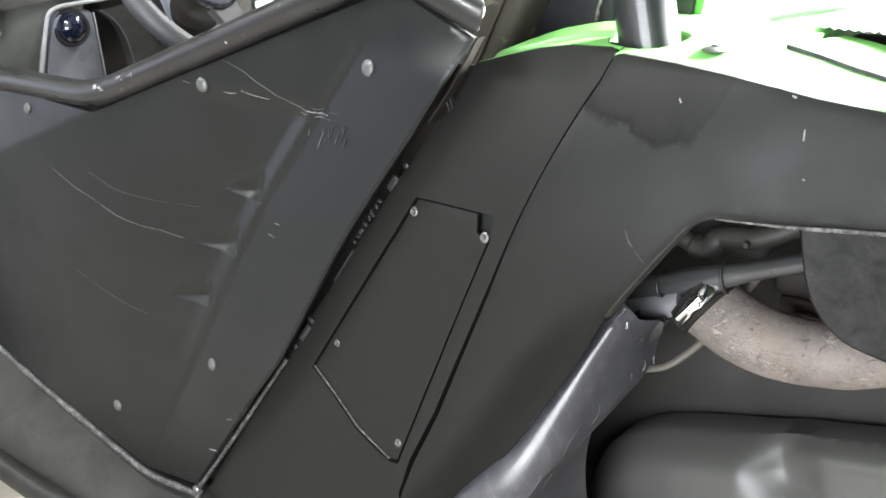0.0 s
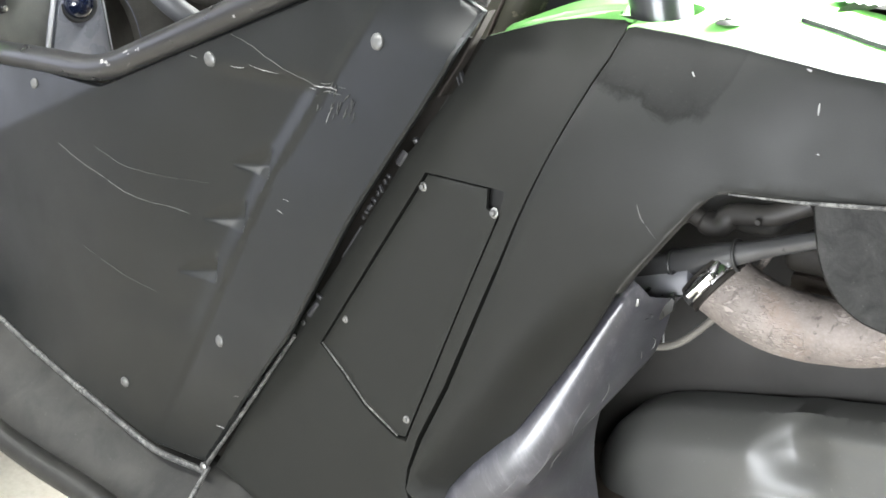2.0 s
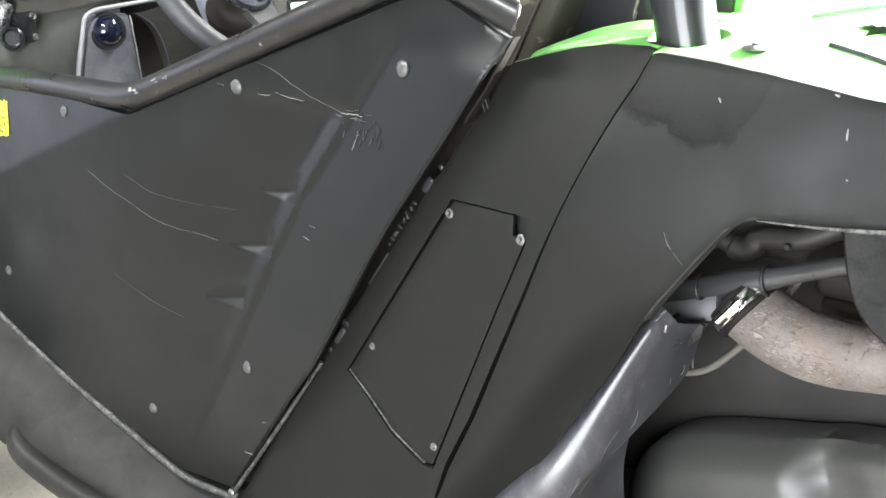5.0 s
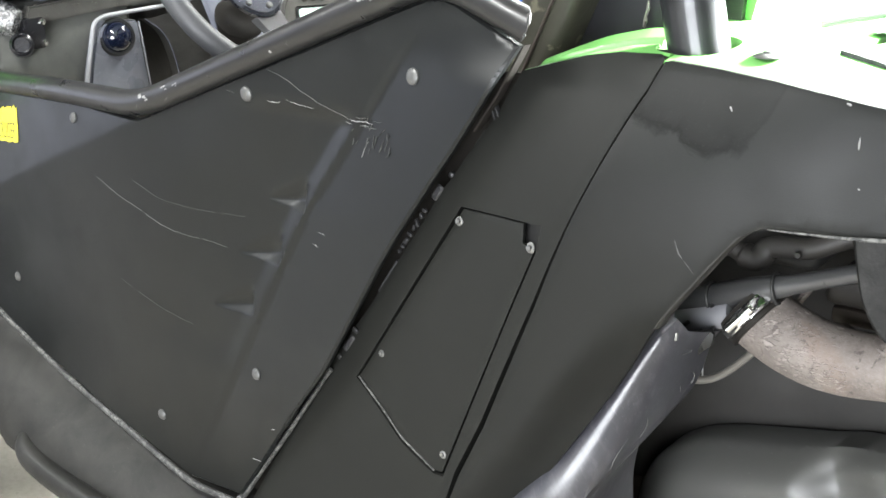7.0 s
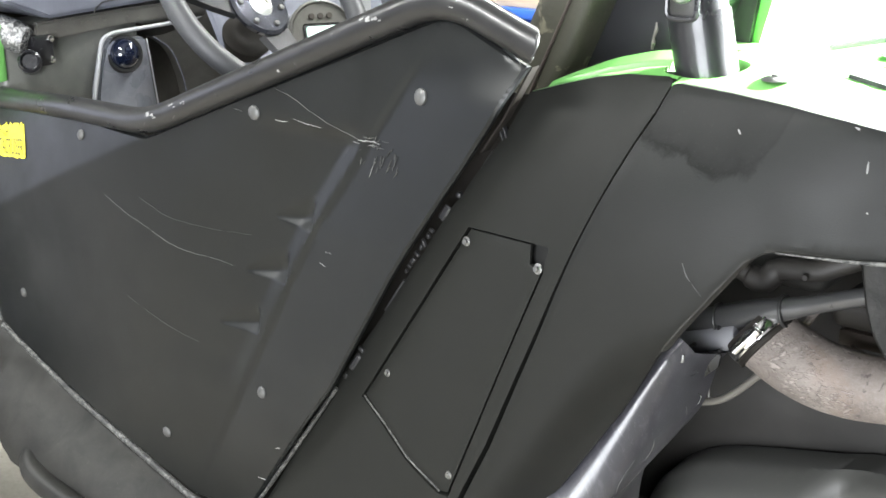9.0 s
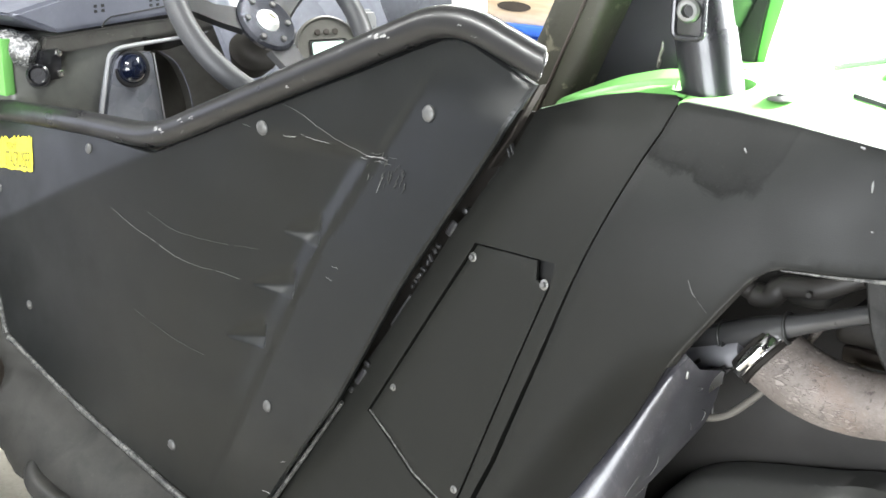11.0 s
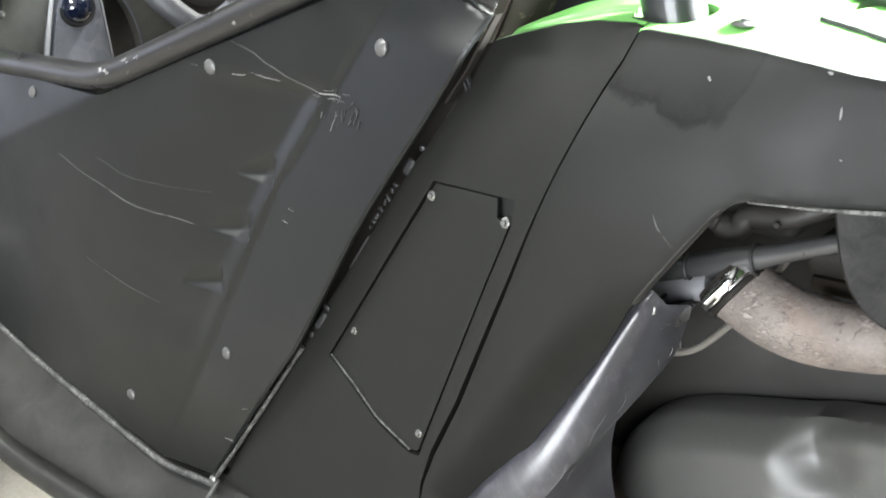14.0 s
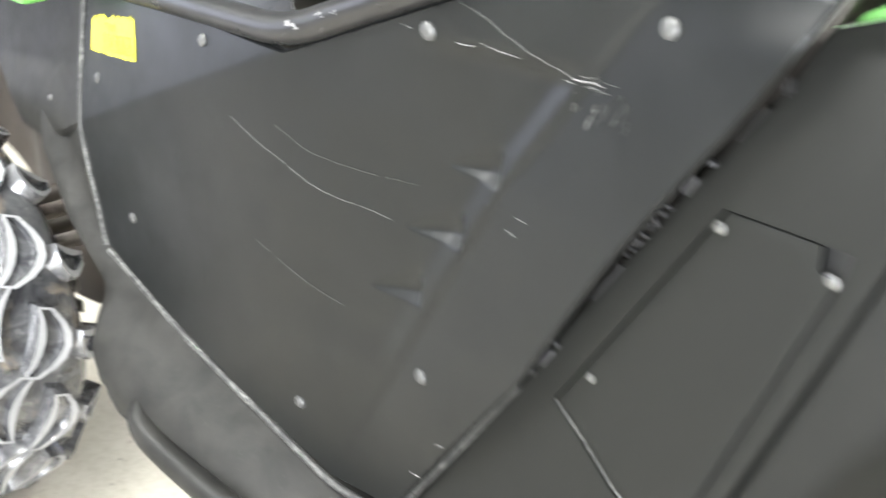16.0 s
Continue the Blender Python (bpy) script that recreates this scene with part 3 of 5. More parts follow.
louvre_grid = [(ax - 0.004 + 0.002 * i, az - 0.012 + (bz - az) * (0.002 * i - 0.004) / (bx - ax) + 0.0016 * j) for (ax, az), (bx, bz) in LOUVRES for i in range(46) for j in range(20)]
door = part("door", panel(DOOR_OUTLINE, door_relief, 0.006, 0.0055, extra=louvre_grid), DOOR, vehicle, "scuffed black plastic door panel with louvre notches")


def dome_bolt(r):
    bm = lathe([(0, -0.004), (r * 0.98, -0.004), (r, 0.0), (r * 0.96, r * 0.2), (r * 0.7, r * 0.42), (r * 0.35, r * 0.52), (0, r * 0.54)], seg=20)
    return bm


for x, z, r in ((0.0865, 0.996, 0.0092), (-0.171, 0.945, 0.0092), (-0.529, 0.866, 0.0075), (-0.809, 0.756, 0.0070), (-0.727, 0.589, 0.0075), (-0.178, 0.586, 0.0080), (-0.380, 0.467, 0.0078)):
    ob = part("bolt", dome_bolt(r), DULL, door, "dull grey dome-headed bolt")
    ob.matrix_basis = outward(x, 0, z, door_relief)

# tube along the door's upper edge
TUBE_LINE = [(-0.885, 0.088, 0.866), (-0.817, 0.073, 0.8735), (-0.58, 0.027, 0.896), (-0.372, 0.004, 0.905), (-0.219, 0.0, 0.965), (-0.035, 0.0, 1.039),
             (0.117, 0.0, 1.1025), (0.166, 0.0, 1.0845), (0.236, 0.0, 1.0560)]
# Black sheet added behind the tube, drawing the shaded gap above the door.
part("tube_gap_sheet", panel([(-0.31, 0.920), (0.06, 1.080), (0.115, 1.100), (0.195, 1.066), (0.19, 1.03), (0.11, 1.045), (-0.02, 0.99), (-0.30, 0.885)], lambda x, z: 0.018, 0.006, 0.01, 0, 0), BLACK, vehicle)
tube_run = rounded([TUBE_LINE[0], TUBE_LINE[2], TUBE_LINE[3], TUBE_LINE[6], TUBE_LINE[8]], 0.050, 9)
heading = (tube_run[-1] - tube_run[-2]).normalized()
tube_run = tube_run[:-1] + [tube_run[-1] - heading * 0.030, tube_run[-1] - heading * 0.0012, tube_run[-1]]


def mitred(v):
    """Slants the tube's rear end, so that its far side is shorter."""
    if (v - tube_run[-1]).dot(heading) > -0.002:
        return v - heading * 0.82 * max(0.0, v.y + 0.0168)
    return v


tube_mesh = tube(tube_run, [0.0168] * (len(tube_run) - 1) + [0.0158], 28)
for v in tube_mesh.verts:
    v.co = mitred(v.co)
door_tube = part("door_tube", tube_mesh, TUBE, vehicle, "glossy black steel door tube with worn patches")
# bare metal where the rear end of the tube has been knocked, its highlights put in as pale arcs
upward = heading.cross(Vector((0, -1, 0)))
upward = upward if upward.z > 0 else -upward
for start, stop, r in ((0.35, 1.25, 0.0021), (-0.45, -0.05, 0.0015), (-0.80, -0.60, 0.0010)):
    arc = [mitred(tube_run[-1] - heading * 0.0012 + Vector((0, -1, 0)) * 0.0163 * math.cos(a) + upward * 0.0163 * math.sin(a)) for a in [start + (stop - start) * k / 8 for k in range(9)]]
    part("worn_lit_end", tube(arc, [r * f for f in (0.3, 0.8, 1.0, 0.9, 1.0, 0.8, 1.0, 0.7, 0.2)], 8), EDGE, door_tube, "knocked tube end with pale arcs for its highlights")


def door_return():
    """The door's rear edge turned in towards the cab, above the latch."""
    bm, rows = bmesh.new(), []
    for x, z in ((0.158, 0.946), (0.167, 0.959), (0.185, 0.984), (0.202, 1.013), (0.2175, 1.0395)):
        y = door_y(x, z)
        rows.append([bm.verts.new((x + dx, y + dy, z)) for dx, dy in ((-0.0012, 0.0045), (0.0006, 0.0058), (0.0010, 0.0085), (0.0006, 0.018))])
    for a, b in zip(rows, rows[1:]):
        for k in range(3):
            bm.faces.new((a[k], a[k + 1], b[k + 1], b[k]))
    bmesh.ops.recalc_face_normals(bm, faces=bm.faces)
    part("door_return", bm, MATT_BLACK, door)


door_return()

# worn edging round the door's front, lower and rear edges
front_line = [(-0.873, 0.843), (-0.862, 0.676), (-0.815, 0.517)]
low_line = [(-0.815, 0.515), (-0.596, 0.459), (-0.331, 0.381), (-0.228, 0.383)]
rear_line = [(-0.222, 0.392), (-0.14, 0.503), (-0.052, 0.625)]
for name, line, off, r in (("edge_trim", front_line, (-0.006, 0.0), 0.0052), ("edge_trim", low_line, (0.0, -0.005), 0.0052), ("edge_trim", rear_line, (-0.001, 0.0), 0.0032)):
    pts = rounded([(x + off[0], door_y(x, z) + 0.001, z + off[1]) for x, z in line], 0.03, 4)
    fine = [pts[0]]
    for a, b in zip(pts, pts[1:]):
        n = max(1, int((b - a).length / 0.02))
        fine += [a.lerp(b, k / n) for k in range(1, n + 1)]
    part(name, tube(fine, [r * (0.9 + 0.22 * noise.noise(p * 40)) for p in fine], 10), EDGE, door, "worn pale edge strip")
part("corner_bolt", dome_bolt(0.006), STEEL, door).matrix_basis = outward(-0.23, 0, 0.386, door_y)

# scuffs
SCUFFS = [
    ([(-0.135, 0.979), (-0.106, 0.971), (-0.071, 0.956), (-0.028, 0.942), (-0.003, 0.936), (0.022, 0.937)], 0.0015, THIN),
    ([(-0.475, 0.794), (-0.428, 0.776), (-0.388, 0.765)], 0.0010, THIN),
    ([(-0.388, 0.765), (-0.344, 0.751), (-0.30, 0.746)], 0.0018, THIN),
    ([(-0.30, 0.746), (-0.257, 0.746), (-0.226, 0.743)], 0.0013, THIN),
    ([(-0.395, 0.802), (-0.34, 0.787), (-0.265, 0.785), (-0.192, 0.789)], 0.0014, FAINT),
    ([(-0.137, 0.941), (-0.122, 0.941), (-0.115, 0.943)], 0.0026, SCUFF),
    ([(-0.105, 0.946), (-0.085, 0.943), (-0.063, 0.942)], 0.0024, SCUFF),
    ([(-0.205, 0.945), (-0.192, 0.944)], 0.0015, SCUFF),
    ([(0.018, 0.912), (0.012, 0.898)], 0.0030, SCUFF),
    ([(0.035, 0.922), (0.030, 0.910)], 0.0024, FAINT),
    ([(0.047, 0.924), (0.040, 0.908)], 0.0026, FAINT),
    ([(0.058, 0.930), (0.050, 0.914)], 0.0022, FAINT),
    ([(-0.008, 0.9355), (0.006, 0.937), (0.028, 0.9365)], 0.0035, SCUFF),
    ([(-0.060, 0.797), (-0.048, 0.797)], 0.0014, SCUFF),
    ([(-0.070, 0.782), (-0.058, 0.780)], 0.0014, SCUFF),
    ([(-0.15, 0.52), (-0.138, 0.524)], 0.003, SCUFF),
    ([(-0.192, 0.462), (-0.176, 0.464)], 0.003, SCUFF),
    ([(-0.44, 0.655), (-0.36, 0.632), (-0.30, 0.622)], 0.0010, FAINT),
]
for line, width, mat in SCUFFS:
    fine = [(p.x + random.uniform(-0.0006, 0.0006), p.y + random.uniform(-0.0006, 0.0006)) for p in curve([(x, z, 0) for x, z in line], 7)]
    part("scuff", ribbon(fine, door_relief, width * 0.34), mat, door, "pale scratch mark", smooth=False)


for k in range(26):
    x, z = random.uniform(-0.006, 0.056), random.uniform(0.898, 0.940)
    turn, length = random.uniform(0.7, 1.5), random.uniform(0.004, 0.014)
    line = [(x + length * math.cos(turn) * t, z + length * math.sin(turn) * t) for t in (0, 0.33, 0.66, 1)]
    if line[-1][1] < 0.945:
        part("scuff", ribbon(line, door_relief, random.uniform(0.0004, 0.0011)), FAINT if k % 5 else THIN, door, "pale scratch mark", smooth=False)
for k in range(7):
    x, z = random.uniform(-0.02, 0.03), random.uniform(0.931, 0.943)
    part("scuff", ribbon([(x, z), (x + 0.006, z + random.uniform(-0.001, 0.002)), (x + 0.013, z + random.uniform(-0.002, 0.002))], door_relief, 0.0009), FAINT if k % 2 else THIN, door, "pale scratch mark", smooth=False)
# worn spots on the door tube
for x, z, size in ((-0.345, 0.923, 0.006), (-0.335, 0.921, 0.004), (-0.300, 0.940, 0.004), (-0.280, 0.947, 0.003), (-0.105, 1.003, 0.003), (0.018, 1.073, 0.006), (0.028, 1.072, 0.005), (0.040, 1.074, 0.004), (0.010, 1.078, 0.003), (0.150, 1.083, 0.003), (0.132, 1.093, 0.003)):
    for j in range(3):
        px, pz = x + random.uniform(-0.006, 0.006), z + random.uniform(-0.002, 0.002)
        reach = lambda a, b: -math.sqrt(max(1e-6, 0.0166 ** 2 - ((b - along(a, [(-0.372, 0.905), (-0.219, 0.965), (-0.035, 1.039), (0.117, 1.1025), (0.166, 1.0845), (0.236, 1.0560)])) * 0.925) ** 2))
        part("worn_spot", ribbon([(px - size / 2, pz - size * 0.2), (px, pz), (px + size / 2, pz + size * 0.2)], reach, size * 0.5, 0.0008), SCUFF, door_tube, "bare worn spot", smooth=False)


# sticker: torn-edged yellow vinyl with print
def sticker():
    bm = bmesh.new()
    a, b, c, d = Vector((-0.842, 0.828)), Vector((-0.703, 0.853)), Vector((-0.690, 0.804)), Vector((-0.836, 0.786))
    n, rows = 26, []
    for j in range(5):
        row = []
        for i in range(n + 1):
            u, v = i / n, j / 4
            p = a.lerp(b, u).lerp(d.lerp(c, u), v)
            if j in (0, 4):
                p.y += random.uniform(-0.0042, 0.0042) if j == 0 else random.uniform(-0.0012, 0.0012)
            if i in (0, n):
                p.x += random.uniform(-0.002, 0.002)
            row.append(bm.verts.new((p.x, door_y(p.x, p.y) - 0.0012, p.y)))
        rows.append(row)
    for r, s in zip(rows, rows[1:]):
        for k in range(n):
            bm.faces.new((r[k], s[k], s[k + 1], r[k + 1]))
    bmesh.ops.recalc_face_normals(bm, faces=bm.faces)
    if sum(f.normal.y for f in bm.faces) > 0:
        bmesh.ops.reverse_faces(bm, faces=bm.faces)
    ob = part("sticker", bm, YELLOW, door, "torn bright yellow sticker with dark lettering", smooth=False)
    # lettering, laid on the sticker's face
    for text, u0, v0, size in (("TEAM", 0.33, 0.36, 0.019), ("STACRUISER", 0.30, 0.90, 0.043)):
        data = bpy.data.curves.new("lettering", "FONT")
        data.body, data.size = text, size
        tmp = new("lettering", data)
        bpy.context.view_layer.update()
        me = bpy.data.meshes.new_from_object(tmp.evaluated_get(bpy.context.evaluated_depsgraph_get()))
        bpy.data.objects.remove(tmp)
        wide = max(v.co.x for v in me.vertices)
        span = 0.66 if len(text) > 6 else 0.26
        for v in me.vertices:
            u, w = u0 + v.co.x / wide * span, v0 - v.co.y / 0.062
            p = a.lerp(b, u).lerp(d.lerp(c, u), w)
            v.co = (p.x, door_y(p.x, p.y) - 0.0020, p.y)
        me.materials.clear()
        me.materials.append(INK)
        new("lettering", me).parent = door


sticker()

# ---- side panel behind the door ----
gap_line = [(-0.215, 0.388), (-0.131, 0.520), (-0.055, 0.637), (-0.026, 0.676), (0.003, 0.715), (0.017, 0.734), (0.057, 0.792), (0.079, 0.823), (0.100, 0.855), (0.114, 0.877), (0.129, 0.893), (0.146, 0.918), (0.163, 0.940), (0.181, 0.968), (0.189, 0.990)]
SIDE_OUTLINE = gap_line + [(0.196, 1.008), (0.227, 1.018), (0.264, 1.029), (0.301, 1.036), (0.346, 1.039), (0.3536, 1.036), (0.3471, 1.010), (0.3356, 0.984), (0.3286, 0.967), (0.3131, 0.930), (0.2961, 0.890), (0.2756, 0.841), (0.2566, 0.792), (0.2286, 0.724), (0.1956, 0.643), (0.1626, 0.575), (0.1482, 0.531), (0.1452, 0.506), (0.154, 0.482), (0.163, 0.440), (0.167, 0.33), (0.05, 0.32), (-0.05, 0.345), (-0.13, 0.378), (-0.19, 0.386)]
COVER_HOLE = [(0.144, 0.8645), (0.2615, 0.872), (0.2575, 0.845), (0.2285, 0.773), (0.1475, 0.5655), (0.133, 0.5640), (0.076, 0.5815), (0.034, 0.6025), (-0.0135, 0.6255)]
part("rear_side_panel", panel(SIDE_OUTLINE, side_y, 0.03, 0.010, 0.005, 0.0018, COVER_HOLE), SIDE, vehicle, "dusty matt black plastic side panel")


def cover_y(x, z):
    return side_y(x, z) + 0.0025


LOW_RIM = [(0.1435, 0.5685), (0.1325, 0.5665), (0.0765, 0.5840), (0.0350, 0.6048), (-0.0110, 0.6268)]
COVER = [(0.1455, 0.8620), (0.2340, 0.8675), (0.2355, 0.8480), (0.2520, 0.8437), (0.2240, 0.7732)] + LOW_RIM
cover = part("access_cover", panel(COVER, cover_y, 0.004, 0.012, 0.002, 0.001), SIDE, vehicle, "flat black access cover with one clipped corner")
# Pale strip stands in for the highlight along the cover's lower edge.
part("lit_rim", tube([(x, cover_y(x, z) - 0.0002, z) for x, z in LOW_RIM[1:]], 0.00115, 8), EDGE, cover, "worn lower edge with its highlight put in as pale colour")
# ledge behind the cover, seen at the clipped corner
part("cover_ledge", panel([(0.135, 0.87), (0.274, 0.883), (0.262, 0.842), (0.148, 0.560), (-0.02, 0.622)], lambda x, z: side_y(x, z) + 0.016, 0.003, 0.02, 0, 0), BLACK, vehicle)


def hex_screw(r):
    bm = lathe([(0, 0), (r * 1.35, 0), (r * 1.35, r * 0.2), (r * 1.1, r * 0.35), (0, r * 0.35)], seg=18)
    lathe([(0, r * 0.3), (r * 0.8, r * 0.3), (r * 0.8, r * 0.95), (r * 0.66, r * 1.1), (0, r * 1.1)], seg=6, bm=bm)
    return bm


for x, z, r in ((0.141, 0.848, 0.0040), (0.2485, 0.847, 0.0042), (0.028, 0.667, 0.0032), (0.145, 0.590, 0.0033)):
    ob = part("hex_bolt", hex_screw(r), STEEL, cover, "small zinc hex bolt with washer")
    ob.matrix_basis = outward(x, 0, z, cover_y)

# strip of hinge hardware in the gap between door and side panel
# Dark sheet added behind the gap, standing in for the shade there.
GAP_SHEET = [(-0.37, 0.36), (-0.22, 0.60), (-0.10, 0.77), (0.03, 0.955), (0.08, 0.975), (0.140, 1.003), (0.190, 1.003), (0.180, 0.955), (0.166, 0.920), (0.09, 0.75), (-0.03, 0.57), (-0.17, 0.36)]
part("gap_shade_sheet", panel(GAP_SHEET, lambda x, z: 0.040, 0.004, 0.02), MATT_BLACK, vehicle, "dark sheet in place of the shade behind the door gap")


def latch_piece(name, x, z, wide, high, turn, mat, y=0.018, deep=0.006):
    m = Matrix.Translation((x, y, z)) @ pose(0, 0, 0, 0, turn, 0)
    part(name, block(-wide / 2, wide / 2, 0, deep, -high / 2, high / 2, min(wide, high) * 0.22, m, segments=1), mat, vehicle)


def in_slit(z, off=0.0055):
    return along(z, DOOR_REAR) + off


latch_piece("latch_rod", 0.1745, 0.966, 0.0020, 0.016, -22, LATCH, 0.014)
latch_piece("latch_rod", 0.1790, 0.969, 0.0018, 0.014, -22, LATCH, 0.014)
latch_piece("latch_bar", 0.146, 0.926, 0.005, 0.040, 34, BLACK, 0.026)
part("latch_screw", dome_bolt(0.0034), LATCH, vehicle).matrix_basis = Matrix.Translation((in_slit(0.893, 0.007), 0.012, 0.893)) @ pose(0, 0, 0, 90, 0, 0)
latch_piece("latch_plate", in_slit(0.872, 0.006), 0.872, 0.009, 0.020, 34, CATCH, 0.006, 0.004)
for z, wide, high, turn, mat in ((0.850, 0.006, 0.004, 20, LATCH), (0.843, 0.004, 0.006, -15, LATCH), (0.834, 0.009, 0.003, 62, CATCH), (0.828, 0.003, 0.007, 10, LATCH), (0.819, 0.007, 0.004, 35, LATCH), (0.810, 0.004, 0.009, 40, CATCH), (0.803, 0.005, 0.004, 25, LATCH), (0.796, 0.003, 0.004, 0, LATCH)):
    latch_piece("latch_tooth", in_slit(z), z, wide, high, turn, mat, 0.003, 0.004)
# Paler strip standing in for the lit flange of the side panel.
latch_piece("lit_flange_strip", in_slit(0.760, 0.0062), 0.760, 0.0036, 0.052, 34, CATCH, 0.009, 0.004)
latch_piece("latch_plate", in_slit(0.664, 0.005), 0.664, 0.0075, 0.026, 36, CATCH, 0.005, 0.004)
latch_piece("latch_tooth", in_slit(0.684, 0.005), 0.684, 0.009, 0.006, 30, LATCH, 0.003, 0.004)
latch_piece("latch_tooth", in_slit(0.643, 0.003), 0.643, 0.006, 0.008, 36, BLACK, 0.004, 0.004)

# ---- rear fender ----
ARCH = [(0.70, 0.914), (0.630, 0.913), (0.552, 0.911), (0.505, 0.912), (0.481, 0.910), (0.462, 0.898), (0.434, 0.861), (0.397, 0.810), (0.387, 0.795), (0.335, 0.710), (0.264, 0.598), (0.229, 0.548), (0.196, 0.505)]
FENDER_OUTLINE = [(0.3602, 1.036), (0.3537, 1.010), (0.3422, 0.984), (0.3352, 0.967), (0.3197, 0.930), (0.3027, 0.890), (0.2822, 0.841), (0.2632, 0.792), (0.2352, 0.724), (0.2022, 0.643), (0.1692, 0.575), (0.1522, 0.531), (0.1450, 0.502)] + \
    [(0.17, 0.478)] + ARCH[::-1] + [(1.00, 0.915), (1.02, 0.99), (0.80, 1.002), (0.660, 1.007), (0.606, 1.013), (0.555, 1.0195), (0.523, 1.025), (0.473, 1.0315), (0.421, 1.0355), (0.366, 1.0375)]
fender = part("rear_fender", panel(FENDER_OUTLINE, fender_y, 0.006, 0.010, 0.005, 0.0018), FENDER, vehicle, "stained black plastic rear fender")
for line, w, mat in (([(0.4085, 0.889), (0.4125, 0.878), (0.4165, 0.873)], 0.0022, THIN), ([(0.418, 0.871), (0.427, 0.860)], 0.0022, FAINT), ([(0.5495, 0.995), (0.550, 0.985)], 0.0032, SCUFF),
                     ([(0.437, 1.0085), (0.440, 1.005)], 0.0055, SCUFF), ([(0.554, 0.953), (0.556, 0.952)], 0.003, SCUFF), ([(0.534, 1.021), (0.538, 1.0195)], 0.005, SCUFF)):
    part("scuff", ribbon([(p.x, p.y) for p in curve([(x, z, 0) for x, z in line], 3)], fender_y, w * 0.4), mat, fender, "pale scratch mark", smooth=False)


# wheel arch: a rounded lip that turns into the liner
LIP = [(0.352, 0.090, 0.762), (0.341, 0.073, 0.742), (0.321, 0.056, 0.701), (0.305, 0.038, 0.664), (0.286, 0.013, 0.620), (0.268, -0.004, 0.585), (0.250, -0.013, 0.557), (0.222, -0.019, 0.520), (0.190, -0.022, 0.470), (0.165, -0.024, 0.40), (0.15, -0.024, 0.30)]


LINER_END = [(0.361, 0.180, 0.720), (0.351, 0.180, 0.704), (0.346, 0.180, 0.682), (0.334, 0.180, 0.647), (0.311, 0.180, 0.612), (0.277, 0.180, 0.573), (0.264, 0.180, 0.527), (0.264, 0.180, 0.481), (0.273, 0.180, 0.429), (0.285, 0.18, 0.36), (0.29, 0.18, 0.28)]


def arch_liner():
    path, end = curve(LIP, 6), curve(LINER_END, 6)
    bm, rows = bmesh.new(), []
    for i, p in enumerate(path):
        d = (path[min(i + 1, len(path) - 1)] - path[max(i - 1, 0)]).normalized()
        out = Vector((0, -1, 0))
        out = (out - d * out.dot(d)).normalized()
        n = d.cross(out)
        if n.x < 0:
            n = -n
        wide = 0.45 + 0.55 * smooth(0.0, 0.2, 0.76 - p.z)
        row = [p + n * o * wide - out * q for o, q in ((-0.027, 0.022), (-0.021, 0.0115), (-0.013, 0.0045), (-0.004, 0.0010), (0.006, 0.0006), (0.016, 0.0036), (0.026, 0.0095), (0.035, 0.0195))]
        a, b = row[-1], end[i]
        m = a.lerp(b, 0.45) + (n * 0.010 - out * -0.004) * wide
        row += [a.lerp(m, t).lerp(m.lerp(b, t), t) for t in (0.2, 0.4, 0.6, 0.8, 1.0)]
        row.append(b + Vector((-0.03, 0.02, -0.01)))
        rows.append([bm.verts.new(v) for v in row])
    for a, b in zip(rows, rows[1:]):
        for k in range(len(a) - 1):
            bm.faces.new((a[k], a[k + 1], b[k + 1], b[k]))
    bmesh.ops.recalc_face_normals(bm, faces=bm.faces)
    skin = [[v.co.copy() for v in row] for row in rows]
    ob = part("arch_liner", bm, LINER, vehicle, "glossy scratched black wheel arch lip and liner")

    def spot(u, v):
        i, k = min(int(u), len(skin) - 2), min(int(v), len(skin[0]) - 2)
        near = skin[i][k].lerp(skin[i][k + 1], v - k)
        return near.lerp(skin[i + 1][k].lerp(skin[i + 1][k + 1], v - k), u - i) + Vector((0.0004, -0.0008, 0.0004))

    # scratches: two ends along the lip and across it, and a bend between them
    for u0, v0, u1, v1, bow, r in ((6.2, 8.6, 7.6, 9.4, 0.5, 0.0007), (7.4, 9.3, 7.9, 8.8, -0.2, 0.0006), (13.0, 10.8, 16.5, 11.4, 0.3, 0.0008), (15.0, 10.2, 17.0, 10.6, 0.0, 0.0005), (18.5, 8.4, 22.0, 8.8, 0.2, 0.0006),
                                   (20.5, 7.6, 26.0, 7.9, -0.3, 0.0005), (24.0, 9.4, 29.0, 9.0, 0.3, 0.0006), (27.0, 6.6, 33.0, 6.9, 0.2, 0.0006), (30.0, 8.2, 35.0, 8.5, -0.2, 0.0005), (33.0, 5.4, 39.0, 5.8, 0.2, 0.0006), (22.0, 3.4, 30.0, 3.7, 0.1, 0.0004)):
        line = [spot(u0 + (u1 - u0) * t, v0 + (v1 - v0) * t + bow * math.sin(math.pi * t)) for t in [k / 8 for k in range(9)]]
        part("scratch", tube(line, [r * 0.7 * f for f in (0.2, 0.7, 1.0, 0.8, 1.0, 0.6, 0.9, 0.7, 0.2)], 5), THIN, ob, "pale scratch mark")
    return ob


def rounded_2d(points):
    return [(p.x, p.y) for p in curve([(x, z, 0) for x, z in points], 5)]


